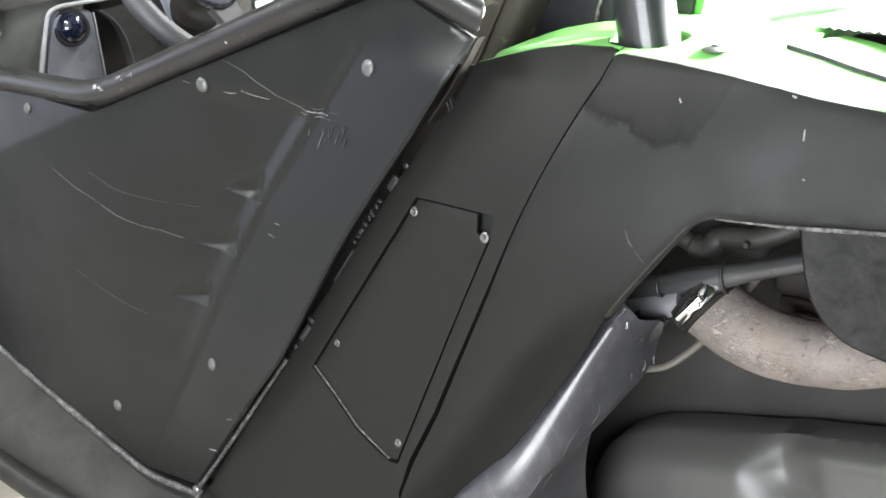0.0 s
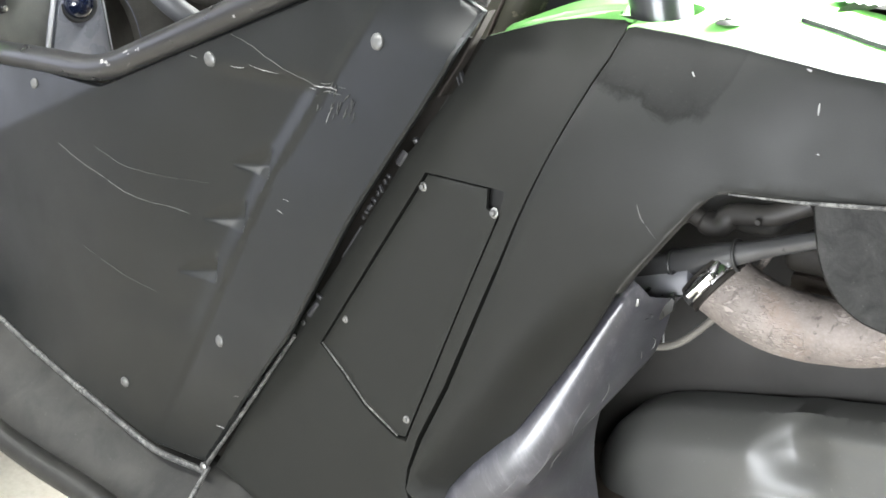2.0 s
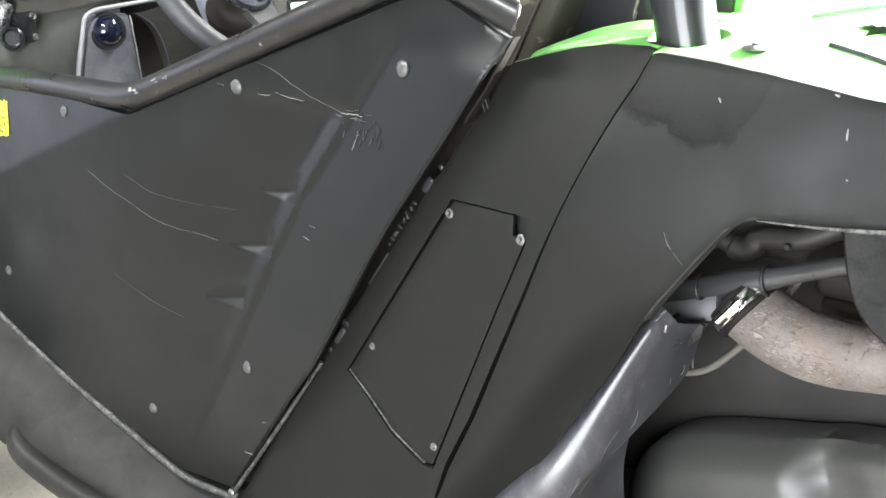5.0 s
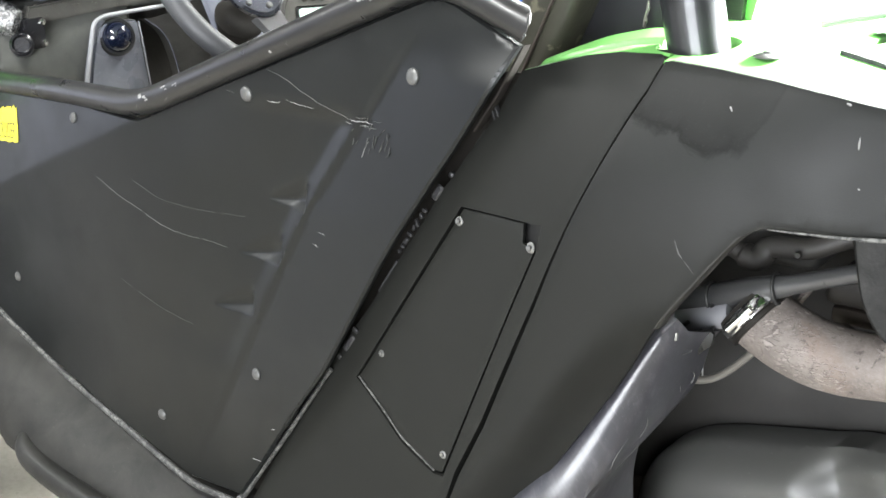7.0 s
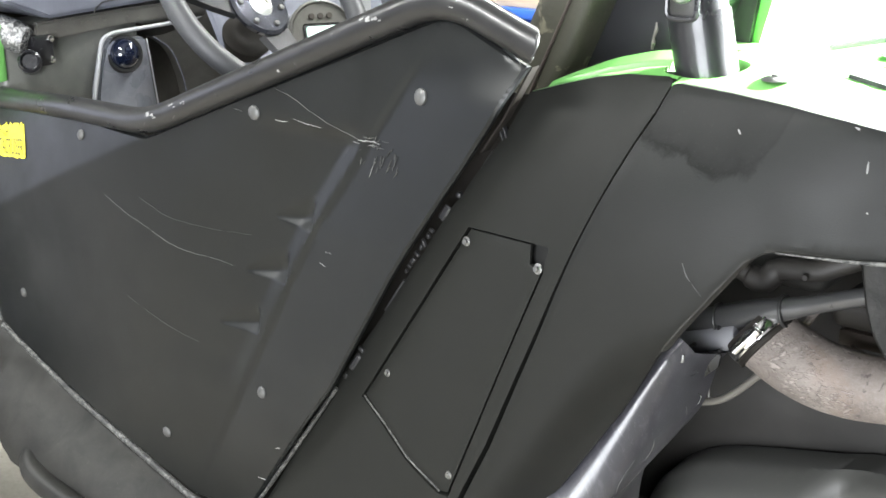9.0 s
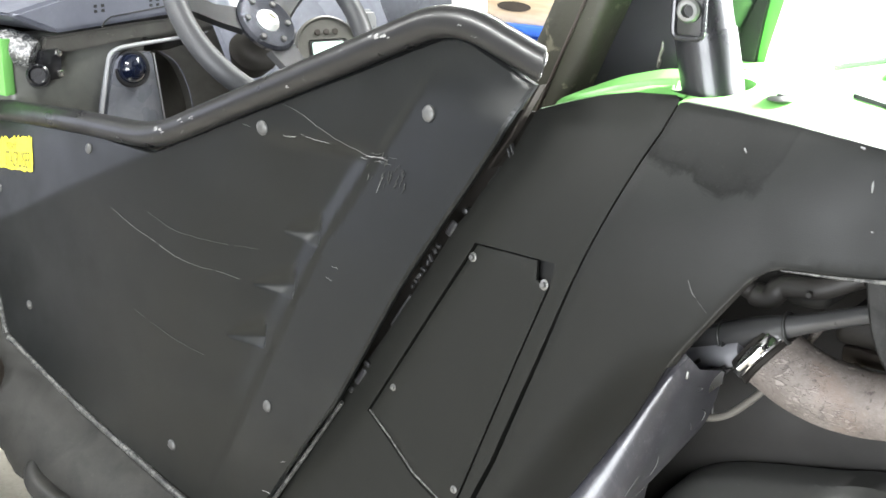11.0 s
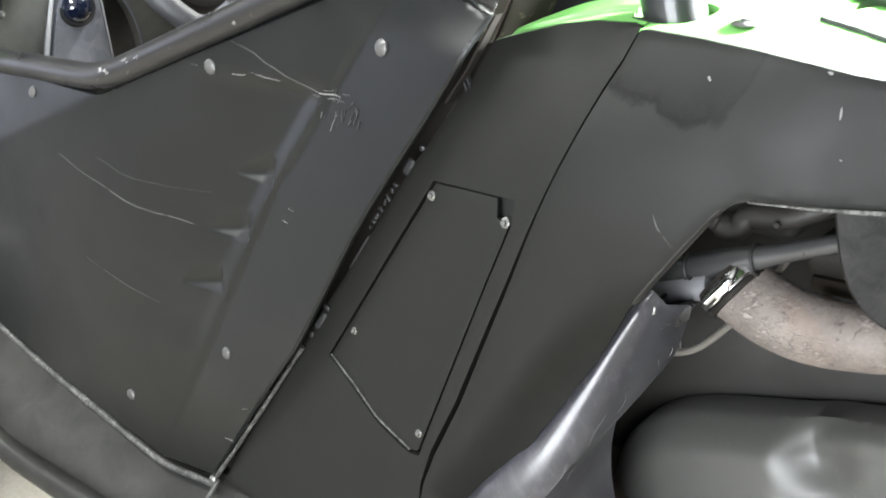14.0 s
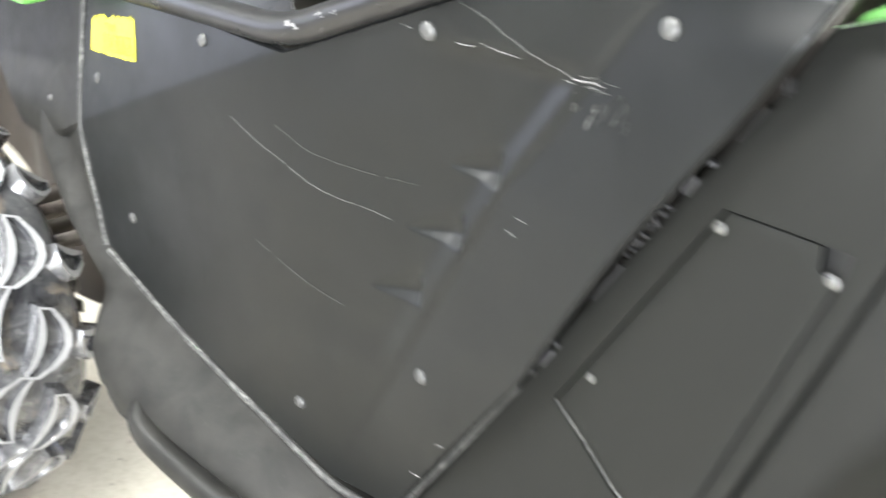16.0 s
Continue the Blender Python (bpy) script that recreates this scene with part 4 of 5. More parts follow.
def arch_flange():
    """The turned-in lip along the upper part of the wheel opening."""
    path = [Vector((x, fender_y(x, z), z)) for x, z in rounded_2d(ARCH[:9])]
    bm, rows = bmesh.new(), []
    for i, p in enumerate(path):
        d = (path[min(i + 1, len(path) - 1)] - path[max(i - 1, 0)]).normalized()
        n = Vector((d.z, 0, -d.x))
        if n.z > 0:
            n = -n
        rows.append([bm.verts.new(p + n * o + Vector((0, y, 0))) for o, y in ((-0.0015, 0.0012), (0.0008, 0.0018), (0.0022, 0.004), (0.0028, 0.009), (0.0024, 0.018), (0.001, 0.026), (-0.004, 0.027))])
    for a, b in zip(rows, rows[1:]):
        for k in range(6):
            bm.faces.new((a[k], a[k + 1], b[k + 1], b[k]))
    bmesh.ops.recalc_face_normals(bm, faces=bm.faces)
    part("arch_flange", bm, ROCKER, vehicle)


liner = arch_liner()
arch_flange()
part("liner_shelf", panel([(0.270, 0.690), (0.303, 0.709), (0.330, 0.718), (0.358, 0.728), (0.366, 0.726), (0.364, 0.712), (0.348, 0.696), (0.322, 0.670), (0.270, 0.640)], lambda x, z: 0.150, 0.004, 0.008), ROCKER, vehicle)
part("liner_bracket", block(0.340, 0.356, 0.088, 0.092, 0.737, 0.746, 0.001), STEEL, vehicle, "small bright steel tab")
m = Matrix.Translation((0.348, 0.088, 0.742)) @ pose(0, 0, 0, 90, 0, 0)
part("liner_bolt", hex_screw(0.0038), STEEL, vehicle).matrix_basis = m

# ---- green bodywork ----
def deck_z(x, y):
    return along(x, [(0.3600, 1.040), (0.421, 1.0385), (0.473, 1.0345), (0.523, 1.028), (0.555, 1.0225), (0.606, 1.016), (0.66, 1.010), (1.02, 0.989)]) - 0.0042 + 0.012 * smooth(0.02, 0.10, y)


def sheet(name, x0, x1, edge, y1, zfun, mat, thick=0.014, nx=24, ny=16, hole=None, label="", lip=0.006):
    """A level sheet from the line y = edge(x) to y1, with a turned-down outer rim and room for one round hole."""
    bm, rows = bmesh.new(), []
    for i in range(nx + 1):
        x = x0 + (x1 - x0) * i / nx
        row = [bm.verts.new((x, edge(x), zfun(x, edge(x)) - lip * 1.6)), bm.verts.new((x, edge(x) + lip * 0.3, zfun(x, edge(x)) - lip * 0.4))]
        for j in range(ny + 1):
            far = y1(x) if callable(y1) else y1
            y = edge(x) + lip + (far - edge(x) - lip) * j / ny
            row.append(bm.verts.new((x, y, zfun(x, y))))
        rows.append(row)
    for a, b in zip(rows, rows[1:]):
        for k in range(len(a) - 1):
            c = (a[k].co + b[k + 1].co) / 2
            if not hole or math.hypot(c.x - hole[0], c.y - hole[1]) > hole[2]:
                bm.faces.new((a[k], b[k], b[k + 1], a[k + 1]))
    bmesh.ops.delete(bm, geom=[v for v in bm.verts if not v.link_faces], context="VERTS")
    if hole:
        for v in bm.verts:
            d = Vector((v.co.x - hole[0], v.co.y - hole[1]))
            if v.is_boundary and d.length < hole[2] * 1.25 and x0 + 1e-4 < v.co.x < x1 - 1e-4 and (callable(y1) or v.co.y < y1 - 1e-4):
                d = d.normalized() * hole[2]
                v.co.x, v.co.y = hole[0] + d.x, hole[1] + d.y
    bmesh.ops.recalc_face_normals(bm, faces=bm.faces)
    if sum(f.normal.z for f in bm.faces) < 0:
        bmesh.ops.reverse_faces(bm, faces=bm.faces)
    rim = [e for e in bm.edges if e.is_boundary]
    for v in bmesh.ops.extrude_edge_only(bm, edges=rim)["geom"]:
        if isinstance(v, bmesh.types.BMVert):
            v.co.z -= thick
    return part(name, bm, mat, vehicle, label)


def deck_edge(x):
    return fender_y(x, along(x, [(0.3600, 1.0375), (0.421, 1.0355), (0.473, 1.0315), (0.523, 1.025), (0.555, 1.0195), (0.606, 1.013), (0.66, 1.007), (1.02, 0.986)])) + 0.003


deck = sheet("green_deck", 0.3575, 0.98, deck_edge, lambda x: 0.17 + 0.075 * smooth(0.484, 0.50, x), deck_z, GREEN, nx=120, ny=30, hole=(0.362, 0.088, 0.0400), label="bright green plastic rear deck", lip=0.0016)


def shoulder_z(x, y):
    base = along(x, [(0.17, 0.999), (0.196, 1.010), (0.227, 1.020), (0.264, 1.031), (0.301, 1.038), (0.346, 1.041), (0.36, 1.041)])
    groove = along(x, [(0.19, 0.040), (0.215, 0.050), (0.26, 0.060), (0.36, 0.100)])
    return base - 0.0015 + 0.08 * max(0, min(y, groove) - 0.05) + 0.28 * max(0.0, y - groove - 0.010) - 0.006 * smooth(0.0, 0.004, y - groove) + 0.011 * smooth(0.004, 0.010, y - groove)


shoulder = sheet("green_shoulder", 0.196, 0.3555, lambda x: side_y(x, along(x, [(0.17, 0.997), (0.196, 1.008), (0.227, 1.018), (0.264, 1.029), (0.301, 1.036), (0.346, 1.039), (0.36, 1.039)])) + 0.003, lambda x: along(x, [(0.185, 0.042), (0.20, 0.046), (0.215, 0.066), (0.25, 0.090), (0.29, 0.108), (0.36, 0.128)]), shoulder_z, GREEN, nx=60, ny=34, hole=(0.362, 0.088, 0.0400), label="bright green plastic shoulder with a raised step", lip=0.003)
# inner part of the deck behind the cage tube, and its rising side
part("green_back_wall", panel([(0.22, 1.0), (0.340, 1.0), (0.355, 1.064), (0.368, 1.115), (0.43, 1.38), (0.30, 1.38)], lambda x, z: 0.224, 0.74, 0.05, 0, 0), GREEN, vehicle, "green panel behind the seats")
part("seat_bulkhead", panel([(0.18, 1.0), (0.338, 1.0), (0.345, 1.064), (0.353, 1.114), (0.39, 1.38), (0.20, 1.38)], lambda x, z: 0.216, 0.007, 0.05, 0, 0), BLACK, vehicle, "dark bulkhead behind the seats")
sheet("green_bed_rim", 0.330, 0.4835, lambda x: 0.1705, 0.95, lambda x, y: deck_z(x, 0.17), GREEN, nx=8, ny=20, lip=0.001)


def deck_bolt(x, y):
    bm = lathe([(0, 0), (0.0135, 0), (0.0135, 0.0008), (0.0105, 0.0026), (0.0060, 0.0036), (0, 0.0036)], seg=28)
    lathe([(0, 0.0030), (0.0052, 0.0030), (0.0052, 0.0050), (0.0042, 0.0056), (0, 0.0056)], seg=6, bm=bm)
    ob = part("deck_bolt", bm, DULL, deck, "flanged steel deck bolt")
    ob.matrix_basis = Matrix.Translation((x, y, deck_z(x, y) + 0.0005))


deck_bolt(0.4385, 0.072)


# cargo bed behind the deck
def bed_edge(x):
    return along(x, [(0.48, 0.128), (0.541, 0.112), (0.60, 0.098), (0.98, 0.090)])


def cargo_bed():
    mat = sheet("bed_mat", 0.484, 1.2, bed_edge, lambda x: bed_edge(x) + along(x, [(0.484, 0.012), (0.53, 0.045), (0.60, 0.075), (1.2, 0.10)]), lambda x, y: deck_z(x, y) + 0.004, MESH, nx=60, ny=14, thick=0.005, lip=0.001, label="dusty grey mesh mat on the cargo bed")
    bm, rows = bmesh.new(), []
    for i in range(147):
        x = 0.47 + i * 0.005
        row = []
        for j in range(9):
            u = j / 8
            row.append(bm.verts.new((x - 0.05 * u, 0.235 + 0.50 * u, 1.045 + 0.055 * u * u + (0.0018 if i % 2 else 0.0))))
        rows.append(row)
    for a, b in zip(rows, rows[1:]):
        for k in range(8):
            bm.faces.new((a[k], b[k], b[k + 1], a[k + 1]))
    bmesh.ops.recalc_face_normals(bm, faces=bm.faces)
    part("bed_wall", bm, RIBBED, vehicle, "ribbed grey bed wall")
    part("bed_rail", tube(curve([(0.44, 0.19, 1.056), (0.50, 0.26, 1.068), (0.53, 0.42, 1.085), (0.54, 0.72, 1.11)], 6), 0.0035, 10), GLASSY, vehicle, "clear plastic edge of the bed cover")


cargo_bed()
# Unseen plate, added to keep the rear lamp's light out of the wheel well.
part("bed_light_stop", block(0.35, 1.25, 0.155, 1.2, 0.935, 0.955, 0.004), DARK, vehicle)

# ---- roll cage ----
base, lean = Vector((0.374, 0.088, 0.985)), Vector((-0.22, 0.0, 1.0)).normalized()
cage = part("roll_cage_tube", tube([base, base + lean * 0.112], 0.0298, 28), CAGE, vehicle, "scuffed black roll cage tube")
top = base + lean * 0.118
side_dir = Vector((0.10, -0.99, 0.02)).normalized()
part("cage_clamp", tube([base + lean * 0.106, base + lean * 0.116, base + lean * 0.30, base + lean * 0.75], [0.0296, 0.0280, 0.0280, 0.0280], 28), CAGE, cage)
facing = lambda s: Matrix.Translation(base + lean * s + side_dir * 0.0272) @ side_dir.to_track_quat("Z", "Y").to_matrix().to_4x4()
part("clamp_pocket", block(-0.013, 0.013, -0.028, 0.045, -0.004, 0.003, 0.003, facing(0.138)), BLACK, cage, "recessed clamp pocket")
part("pocket_rim", tube([facing(0.138) @ Vector(v) for v in rounded([(-0.015, 0.06, 0.003), (-0.015, -0.03, 0.003), (0.015, -0.03, 0.003), (0.015, 0.06, 0.003)], 0.008, 4)], 0.0028, 8), CAGE, cage)
part("socket_screw", lathe([(0, -0.002), (0.0105, -0.002), (0.0115, 0.0), (0.0115, 0.006), (0.0095, 0.008), (0.0062, 0.008), (0.0055, 0.001), (0, 0.001)], facing(0.134) @ Matrix.Translation((0, 0, 0.003)), 20), STEEL, cage, "steel socket-head screw")
# Black disc on the socket's floor, in place of its shade.
part("socket_shade_disc", lathe([(0, 0.0), (0.0056, 0.0), (0.0056, 0.0022), (0, 0.0022)], facing(0.134) @ Matrix.Translation((0, 0, 0.003)), 6), BLACK, cage)

# ---- rocker and lower front body ----
ROCKER_OUTLINE = [(-0.930, 0.70), (-0.872, 0.672), (-0.845, 0.58), (-0.815, 0.508), (-0.596, 0.456), (-0.331, 0.378), (-0.225, 0.380), (-0.11, 0.380), (0.02, 0.345), (0.20, 0.33), (0.20, 0.22), (-0.20, 0.235), (-0.42, 0.290), (-0.53, 0.310), (-0.624, 0.326), (-0.690, 0.338), (-0.742, 0.374), (-0.776, 0.408), (-0.800, 0.455), (-0.90, 0.540), (-0.98, 0.62), (-1.03, 0.69), (-1.0, 0.71)]
rocker = part("rocker_panel", panel(ROCKER_OUTLINE, rocker_y, 0.04, 0.014, 0.012, 0.01), ROCKER, vehicle, "dusty black plastic rocker panel")
bar = curve([(-0.652, -0.02, 0.372), (-0.640, -0.052, 0.360), (-0.60, -0.066, 0.347), (-0.50, -0.069, 0.330), (-0.386, -0.070, 0.318), (-0.20, -0.072, 0.285), (0.20, -0.072, 0.245)], 6)
part("rock_slider", tube(bar, [0.012] + [0.019] * (len(bar) - 1), 16), ROCKER, vehicle, "dusty black rock slider tube")
part("seam_strip", tube(curve([(-0.226, 0.006, 0.384), (-0.223, -0.035, 0.35), (-0.222, -0.072, 0.30)], 5), 0.0035, 8), EDGE, rocker, "pale seam edge")
FRONT_OUTLINE = [(-0.886, 0.875), (-0.872, 0.676), (-0.90, 0.66), (-1.00, 0.61), (-1.085, 0.618), (-1.14, 0.672), (-1.24, 0.74), (-1.42, 0.78), (-1.42, 0.98), (-0.92, 0.98)]
front_body = part("front_side_panel", panel(FRONT_OUTLINE, front_y, 0.03, 0.014, 0.008, 0.006), ROCKER, vehicle, "grey-black front side panel ahead of the door")
part("front_rivet", dome_bolt(0.005), STEEL, front_body).matrix_basis = outward(-0.98, 0, 0.685, front_y)
part("inner_fender", panel([(-0.80, 0.19), (-0.80, 0.62), (-0.95, 0.95), (-1.6, 1.0), (-2.2, 0.86), (-2.25, 0.50), (-1.72, 0.19)], lambda x, z: 0.34 + 0.1 * math.sin(6 * x), 0.01, 0.04), DARK, vehicle, "dark inner fender of the front wheel")
part("front_fender", block(-1.75, -1.41, -0.02, 0.45, 0.86, 0.90, 0.015, segments=3), GREEN, vehicle, "green front fender")
for k in range(4):
    part("suspension_link", tube([(-1.30 + 0.05 * k, 0.10, 0.32 + 0.05 * k), (-1.02, 0.50, 0.40 + 0.04 * k)], 0.014, 10), DARK if k % 2 else METAL, vehicle)


# ---- front wheel ----
def wheel(cx, cy, cz, r, width):
    hub = part("front_wheel", lathe([(0, -0.05), (0.10, -0.05), (0.155, -0.10), (0.165, -0.11), (0.165, 0.11), (0.155, 0.10), (0.12, 0.03), (0, 0.02)], pose(cx, cy, cz, 90, 0, 0), 32), DARK, vehicle)
    w = width / 2
    prof = [(0.160, -w * 0.82), (0.20, -w * 0.98), (0.25, -w), (r - 0.045, -w * 0.9), (r - 0.024, -w * 0.70), (r - 0.020, 0), (r - 0.024, w * 0.70), (r - 0.045, w * 0.9), (0.25, w), (0.20, w * 0.98), (0.160, w * 0.82)]
    part("tyre", lathe(prof, pose(cx, cy, cz, 90, 0, 0), 48), RUBBER, hub, "dusty black knobbly tyre")
    def crescent(name, length, wide, bend, high):
        """A bent lug with a hollow top; its worn pale rim has the highlight in its colour. u runs round the tyre, v
        across it.
        """
        me = bpy.data.meshes.new(name)
        bm0 = bmesh.new()
        n, ring = 7, []
        for k in range(n):
            t = -1 + 2 * k / (n - 1)
            ring.append((t, 1))
        ring += [(t, -1) for t, _ in ring[::-1]]

        def level(f, z):
            out = []
            for t, side in ring:
                half = wide * (1 - 0.55 * t * t) * 0.5 * f
                out.append(bm0.verts.new((t * length * 0.5 * (0.86 + 0.14 * f), bend * t * t + side * half, z)))
            return out

        rows = [level(1.18, -0.020), level(1.05, high * 0.7), level(0.96, high), level(0.52, high), level(0.36, high * 0.42)]
        for a, b, worn in zip(rows, rows[1:], (0, 0, 1, 0)):
            for k in range(len(a)):
                bm0.faces.new((a[k], a[(k + 1) % len(a)], b[(k + 1) % len(b)], b[k])).material_index = worn
        bm0.faces.new(rows[-1])
        bmesh.ops.recalc_face_normals(bm0, faces=bm0.faces)
        bm0.to_mesh(me)
        bm0.free()
        me.shade_smooth()
        me.set_sharp_from_angle(angle=radians(50))
        me.materials.append(RUBBER)
        me.materials.append(LUG_RIM)
        return me

    lug, side = crescent("tread_lug", 0.105, 0.058, 0.026, 0.016), crescent("shoulder_lug", 0.070, 0.046, 0.014, 0.012)
    for k in range(15):
        a = 360 * k / 15
        for y, turn, shift in ((-w * 0.40, -24, 0), (w * 0.36, 156, 12)):
            ob = new("tread_lug", lug)
            ob.parent = hub
            ob.matrix_basis = Matrix.Translation((cx, cy, cz)) @ pose(0, 0, 0, 0, a + shift, 0) @ Matrix.Translation((0, y, r - 0.018)) @ pose(0, 0, 0, 0, 0, turn)
        for s in (-1, 1):
            ob = new("shoulder_lug", side)
            ob.parent = hub
            ob.matrix_basis = Matrix.Translation((cx, cy, cz)) @ pose(0, 0, 0, 0, a + 12 + 6 * s, 0) @ Matrix.Translation((0, s * w * 0.84, r - 0.034)) @ pose(0, 0, 0, -38 * s, 0, 0) @ pose(0, 0, 0, 0, 0, 70)


wheel(-1.205, -0.080, 0.33, 0.33, 0.25)
# Three small pale squares between the tyre and the rocker.
for x, z, size in ((-1.103, 0.361, 0.007), (-1.089, 0.331, 0.010), (-1.084, 0.295, 0.011)):
    part("pale_square", block(x - size, x + size, 0.118, 0.124, z - size, z + size, 0.002), HOSE, vehicle, "small pale square in the wheel well")

# ---- wheel well at the rear ----
back = part("well_back", panel([(0.0, 0.25), (1.3, 0.25), (1.3, 1.0), (0.0, 1.0)], lambda x, z: 0.50 - 0.10 * (1 - smooth(0.58, 0.74, z)) + 0.012 * math.sin(9 * x) * math.sin(7 * z), 0.01, 0.05, 0, 0), SILT, vehicle, "brown dusty back of the wheel well")
TUB_OUTLINE = [(0.182, 0.20)] + rounded_2d([(0.182, 0.33), (0.183, 0.375), (0.193, 0.417), (0.215, 0.456), (0.255, 0.486), (0.31, 0.505), (0.42, 0.530), (0.50, 0.548), (0.60, 0.567)]) + [(1.10, 0.60), (1.10, 0.20)]


def tub_y(x, z):
    g = edge_gap(x, z, TUB_OUTLINE)
    y = 0.30 + 0.07 * (1 - smooth(-0.03, 0.055, g)) ** 1.5 - 0.012 * smooth(0.03, 0.12, g)
    # a softly stepped ledge, and one slanted pocket
    ledge = along(x, [(0.3, 0.505), (0.42, 0.525), (0.578, 0.552), (1.1, 0.58)])
    y += 0.016 * smooth(0.0, 0.03, ledge - z) * smooth(0.40, 0.50, x)
    u, v = (x - 0.458) * 0.911 + (z - 0.499) * 0.412, (x - 0.458) * 0.412 - (z - 0.499) * 0.911
    y += 0.015 * (1 - smooth(-0.004, 0.058, abs(u + 0.004))) * smooth(-0.050, -0.016, v + 0.25 * u) * (1 - smooth(0.004, 0.050, v - 0.3 * u))
    y -= 0.014 * (1 - smooth(0.425, 0.44, z)) * smooth(0.42, 0.45, x)
    return y


tub = part("underbody_tub", panel(TUB_OUTLINE, tub_y, 0.05, 0.006, 0, 0, extra=[(0.405 + 0.003 * i + 0.0015 * (j % 2), 0.458 + 0.003 * j) for i in range(34) for j in range(31)]), TUB, vehicle, "smooth black moulded underbody tub with a pocket")
part("frame_tube", tube(curve([(0.25, 0.19, 0.714), (0.305, 0.19, 0.734), (0.360, 0.19, 0.758), (0.42, 0.19, 0.781), (0.495, 0.19, 0.811), (0.70, 0.19, 0.89)], 6), [0.0152] * 16 + [0.0146, 0.0135, 0.0122, 0.0112, 0.0104, 0.0100] + [0.0098] * 9, 18), FRAME, vehicle, "black steel frame tube in the wheel well")
part("lower_tube", tube([(0.25, 0.185, 0.700), (0.299, 0.185, 0.716), (0.372, 0.185, 0.741)], [0.0165, 0.0165, 0.0155], 18), CASTING, vehicle)
for x, z in ((0.322, 0.722), (0.338, 0.716), (0.352, 0.722)):
    part("wire_clip", tube([(x - 0.006, 0.166, z - 0.008), (x, 0.162, z - 0.002), (x + 0.009, 0.163, z + 0.006)], 0.0022, 8), BLACK, vehicle)
part("rubber_boot", tube([(0.350, 0.205, 0.752), (0.366, 0.203, 0.750), (0.384, 0.201, 0.742)], [0.012, 0.016, 0.018], 18), MATT_BLACK, vehicle)
ELBOW = [(0.394, 0.200, 0.7395), (0.430, 0.199, 0.7225), (0.472, 0.200, 0.7120), (0.523, 0.204, 0.7120), (0.585, 0.212, 0.725), (0.78, 0.26, 0.79)]
elbow_run = curve(ELBOW, 6)
elbow = part("exhaust_elbow", tube(elbow_run, [along(p.x, [(0.394, 0.0370), (0.43, 0.0374), (0.47, 0.0366), (0.522, 0.0345), (0.585, 0.033), (0.78, 0.033)]) for p in elbow_run], 28), METAL, vehicle, "dirty tan exhaust elbow with crusted surface")
axis = Vector((0.80, -0.05, -0.60)).normalized()
band = Matrix.Translation(Vector((0.3895, 0.199, 0.7425))) @ axis.to_track_quat("Z", "Y").to_matrix().to_4x4()
part("hose_clamp", lathe([(0.0365, -0.0074), (0.0392, -0.0074), (0.0398, -0.0056), (0.0390, -0.0044), (0.0390, 0.0044), (0.0398, 0.0056), (0.0392, 0.0074), (0.0365, 0.0074)], band, 48), CHROME, elbow, "shiny worm-drive hose clamp")
part("hose_end", lathe([(0.026, -0.013), (0.0370, -0.012), (0.0374, -0.008), (0.0374, 0.008), (0.0394, 0.0095), (0.0394, 0.014), (0.0370, 0.015)], band, 36), MATT_BLACK, elbow, "dark rubber hose end under the clamp")
view = band.to_3x3().transposed() @ Vector((0.35, -0.85, -0.20))
front = math.degrees(math.atan2(view.y, view.x))
turn = 1 if (band.to_3x3() @ Vector((math.cos(radians(front + 60)), math.sin(radians(front + 60)), 0))).z < 0 else -1
for k in range(15):
    a = radians(front + turn * (16 + 4.6 * k))
    m = band @ Matrix.Translation((0.0394 * math.cos(a), 0.0394 * math.sin(a), 0)) @ pose(0, 0, 0, 0, 0, math.degrees(a))
    part("clamp_thread", block(-0.0010, 0.0009, -0.0008, 0.0008, -0.0044, 0.0044, 0.0003, m, segments=1), BLACK, elbow)
m = band @ pose(0, 0, 0, 0, 0, front - turn * 8) @ Matrix.Translation((0.0432, 0, 0))
part("clamp_housing", block(-0.005, 0.003, -0.009, 0.009, -0.0075, 0.0075, 0.002, m), CHROME, elbow)
part("clamp_screw", lathe([(0, -0.020), (0.0045, -0.020), (0.0045, 0.008), (0.0062, 0.009), (0.0062, 0.016), (0.0035, 0.016), (0.003, 0.013), (0, 0.013)], m @ Matrix.Translation((0.001, 0, 0)) @ pose(0, 0, 0, 90 * turn, 0, 0), 12), CHROME, elbow)
for x, dz in ((0.345, 0.0), (0.418, 0.006)):
    c = Vector((x, 0.19, along(x, [(0.303, 0.733), (0.364, 0.760), (0.42, 0.779)])))
    loop = [c + Vector((-0.004 * math.sin(a), 0.0155 * math.cos(a), 0.0160 * math.sin(a))) for a in [2 * math.pi * k / 18 for k in range(18)]]
    part("cable_tie", tube(loop, 0.0020, 8, closed=True), BLACK, vehicle)
part("cable", tube(curve([(0.29, 0.19, 0.700), (0.32, 0.185, 0.703), (0.345, 0.178, 0.722), (0.352, 0.176, 0.750)], 6), 0.0026, 8), TUBE, vehicle)
part("breather_hose", tube(curve([(0.24, 0.27, 0.640), (0.283, 0.252, 0.6205), (0.300, 0.25, 0.618), (0.330, 0.25, 0.631), (0.364, 0.25, 0.665), (0.39, 0.25, 0.70)], 6), 0.0046, 12), HOSE, vehicle, "milky rubber breather hose")
part("wire", tube([(0.306, 0.25, 0.70), (0.308, 0.25, 0.655), (0.310, 0.25, 0.625)], 0.0009, 6), SCUFF, vehicle)
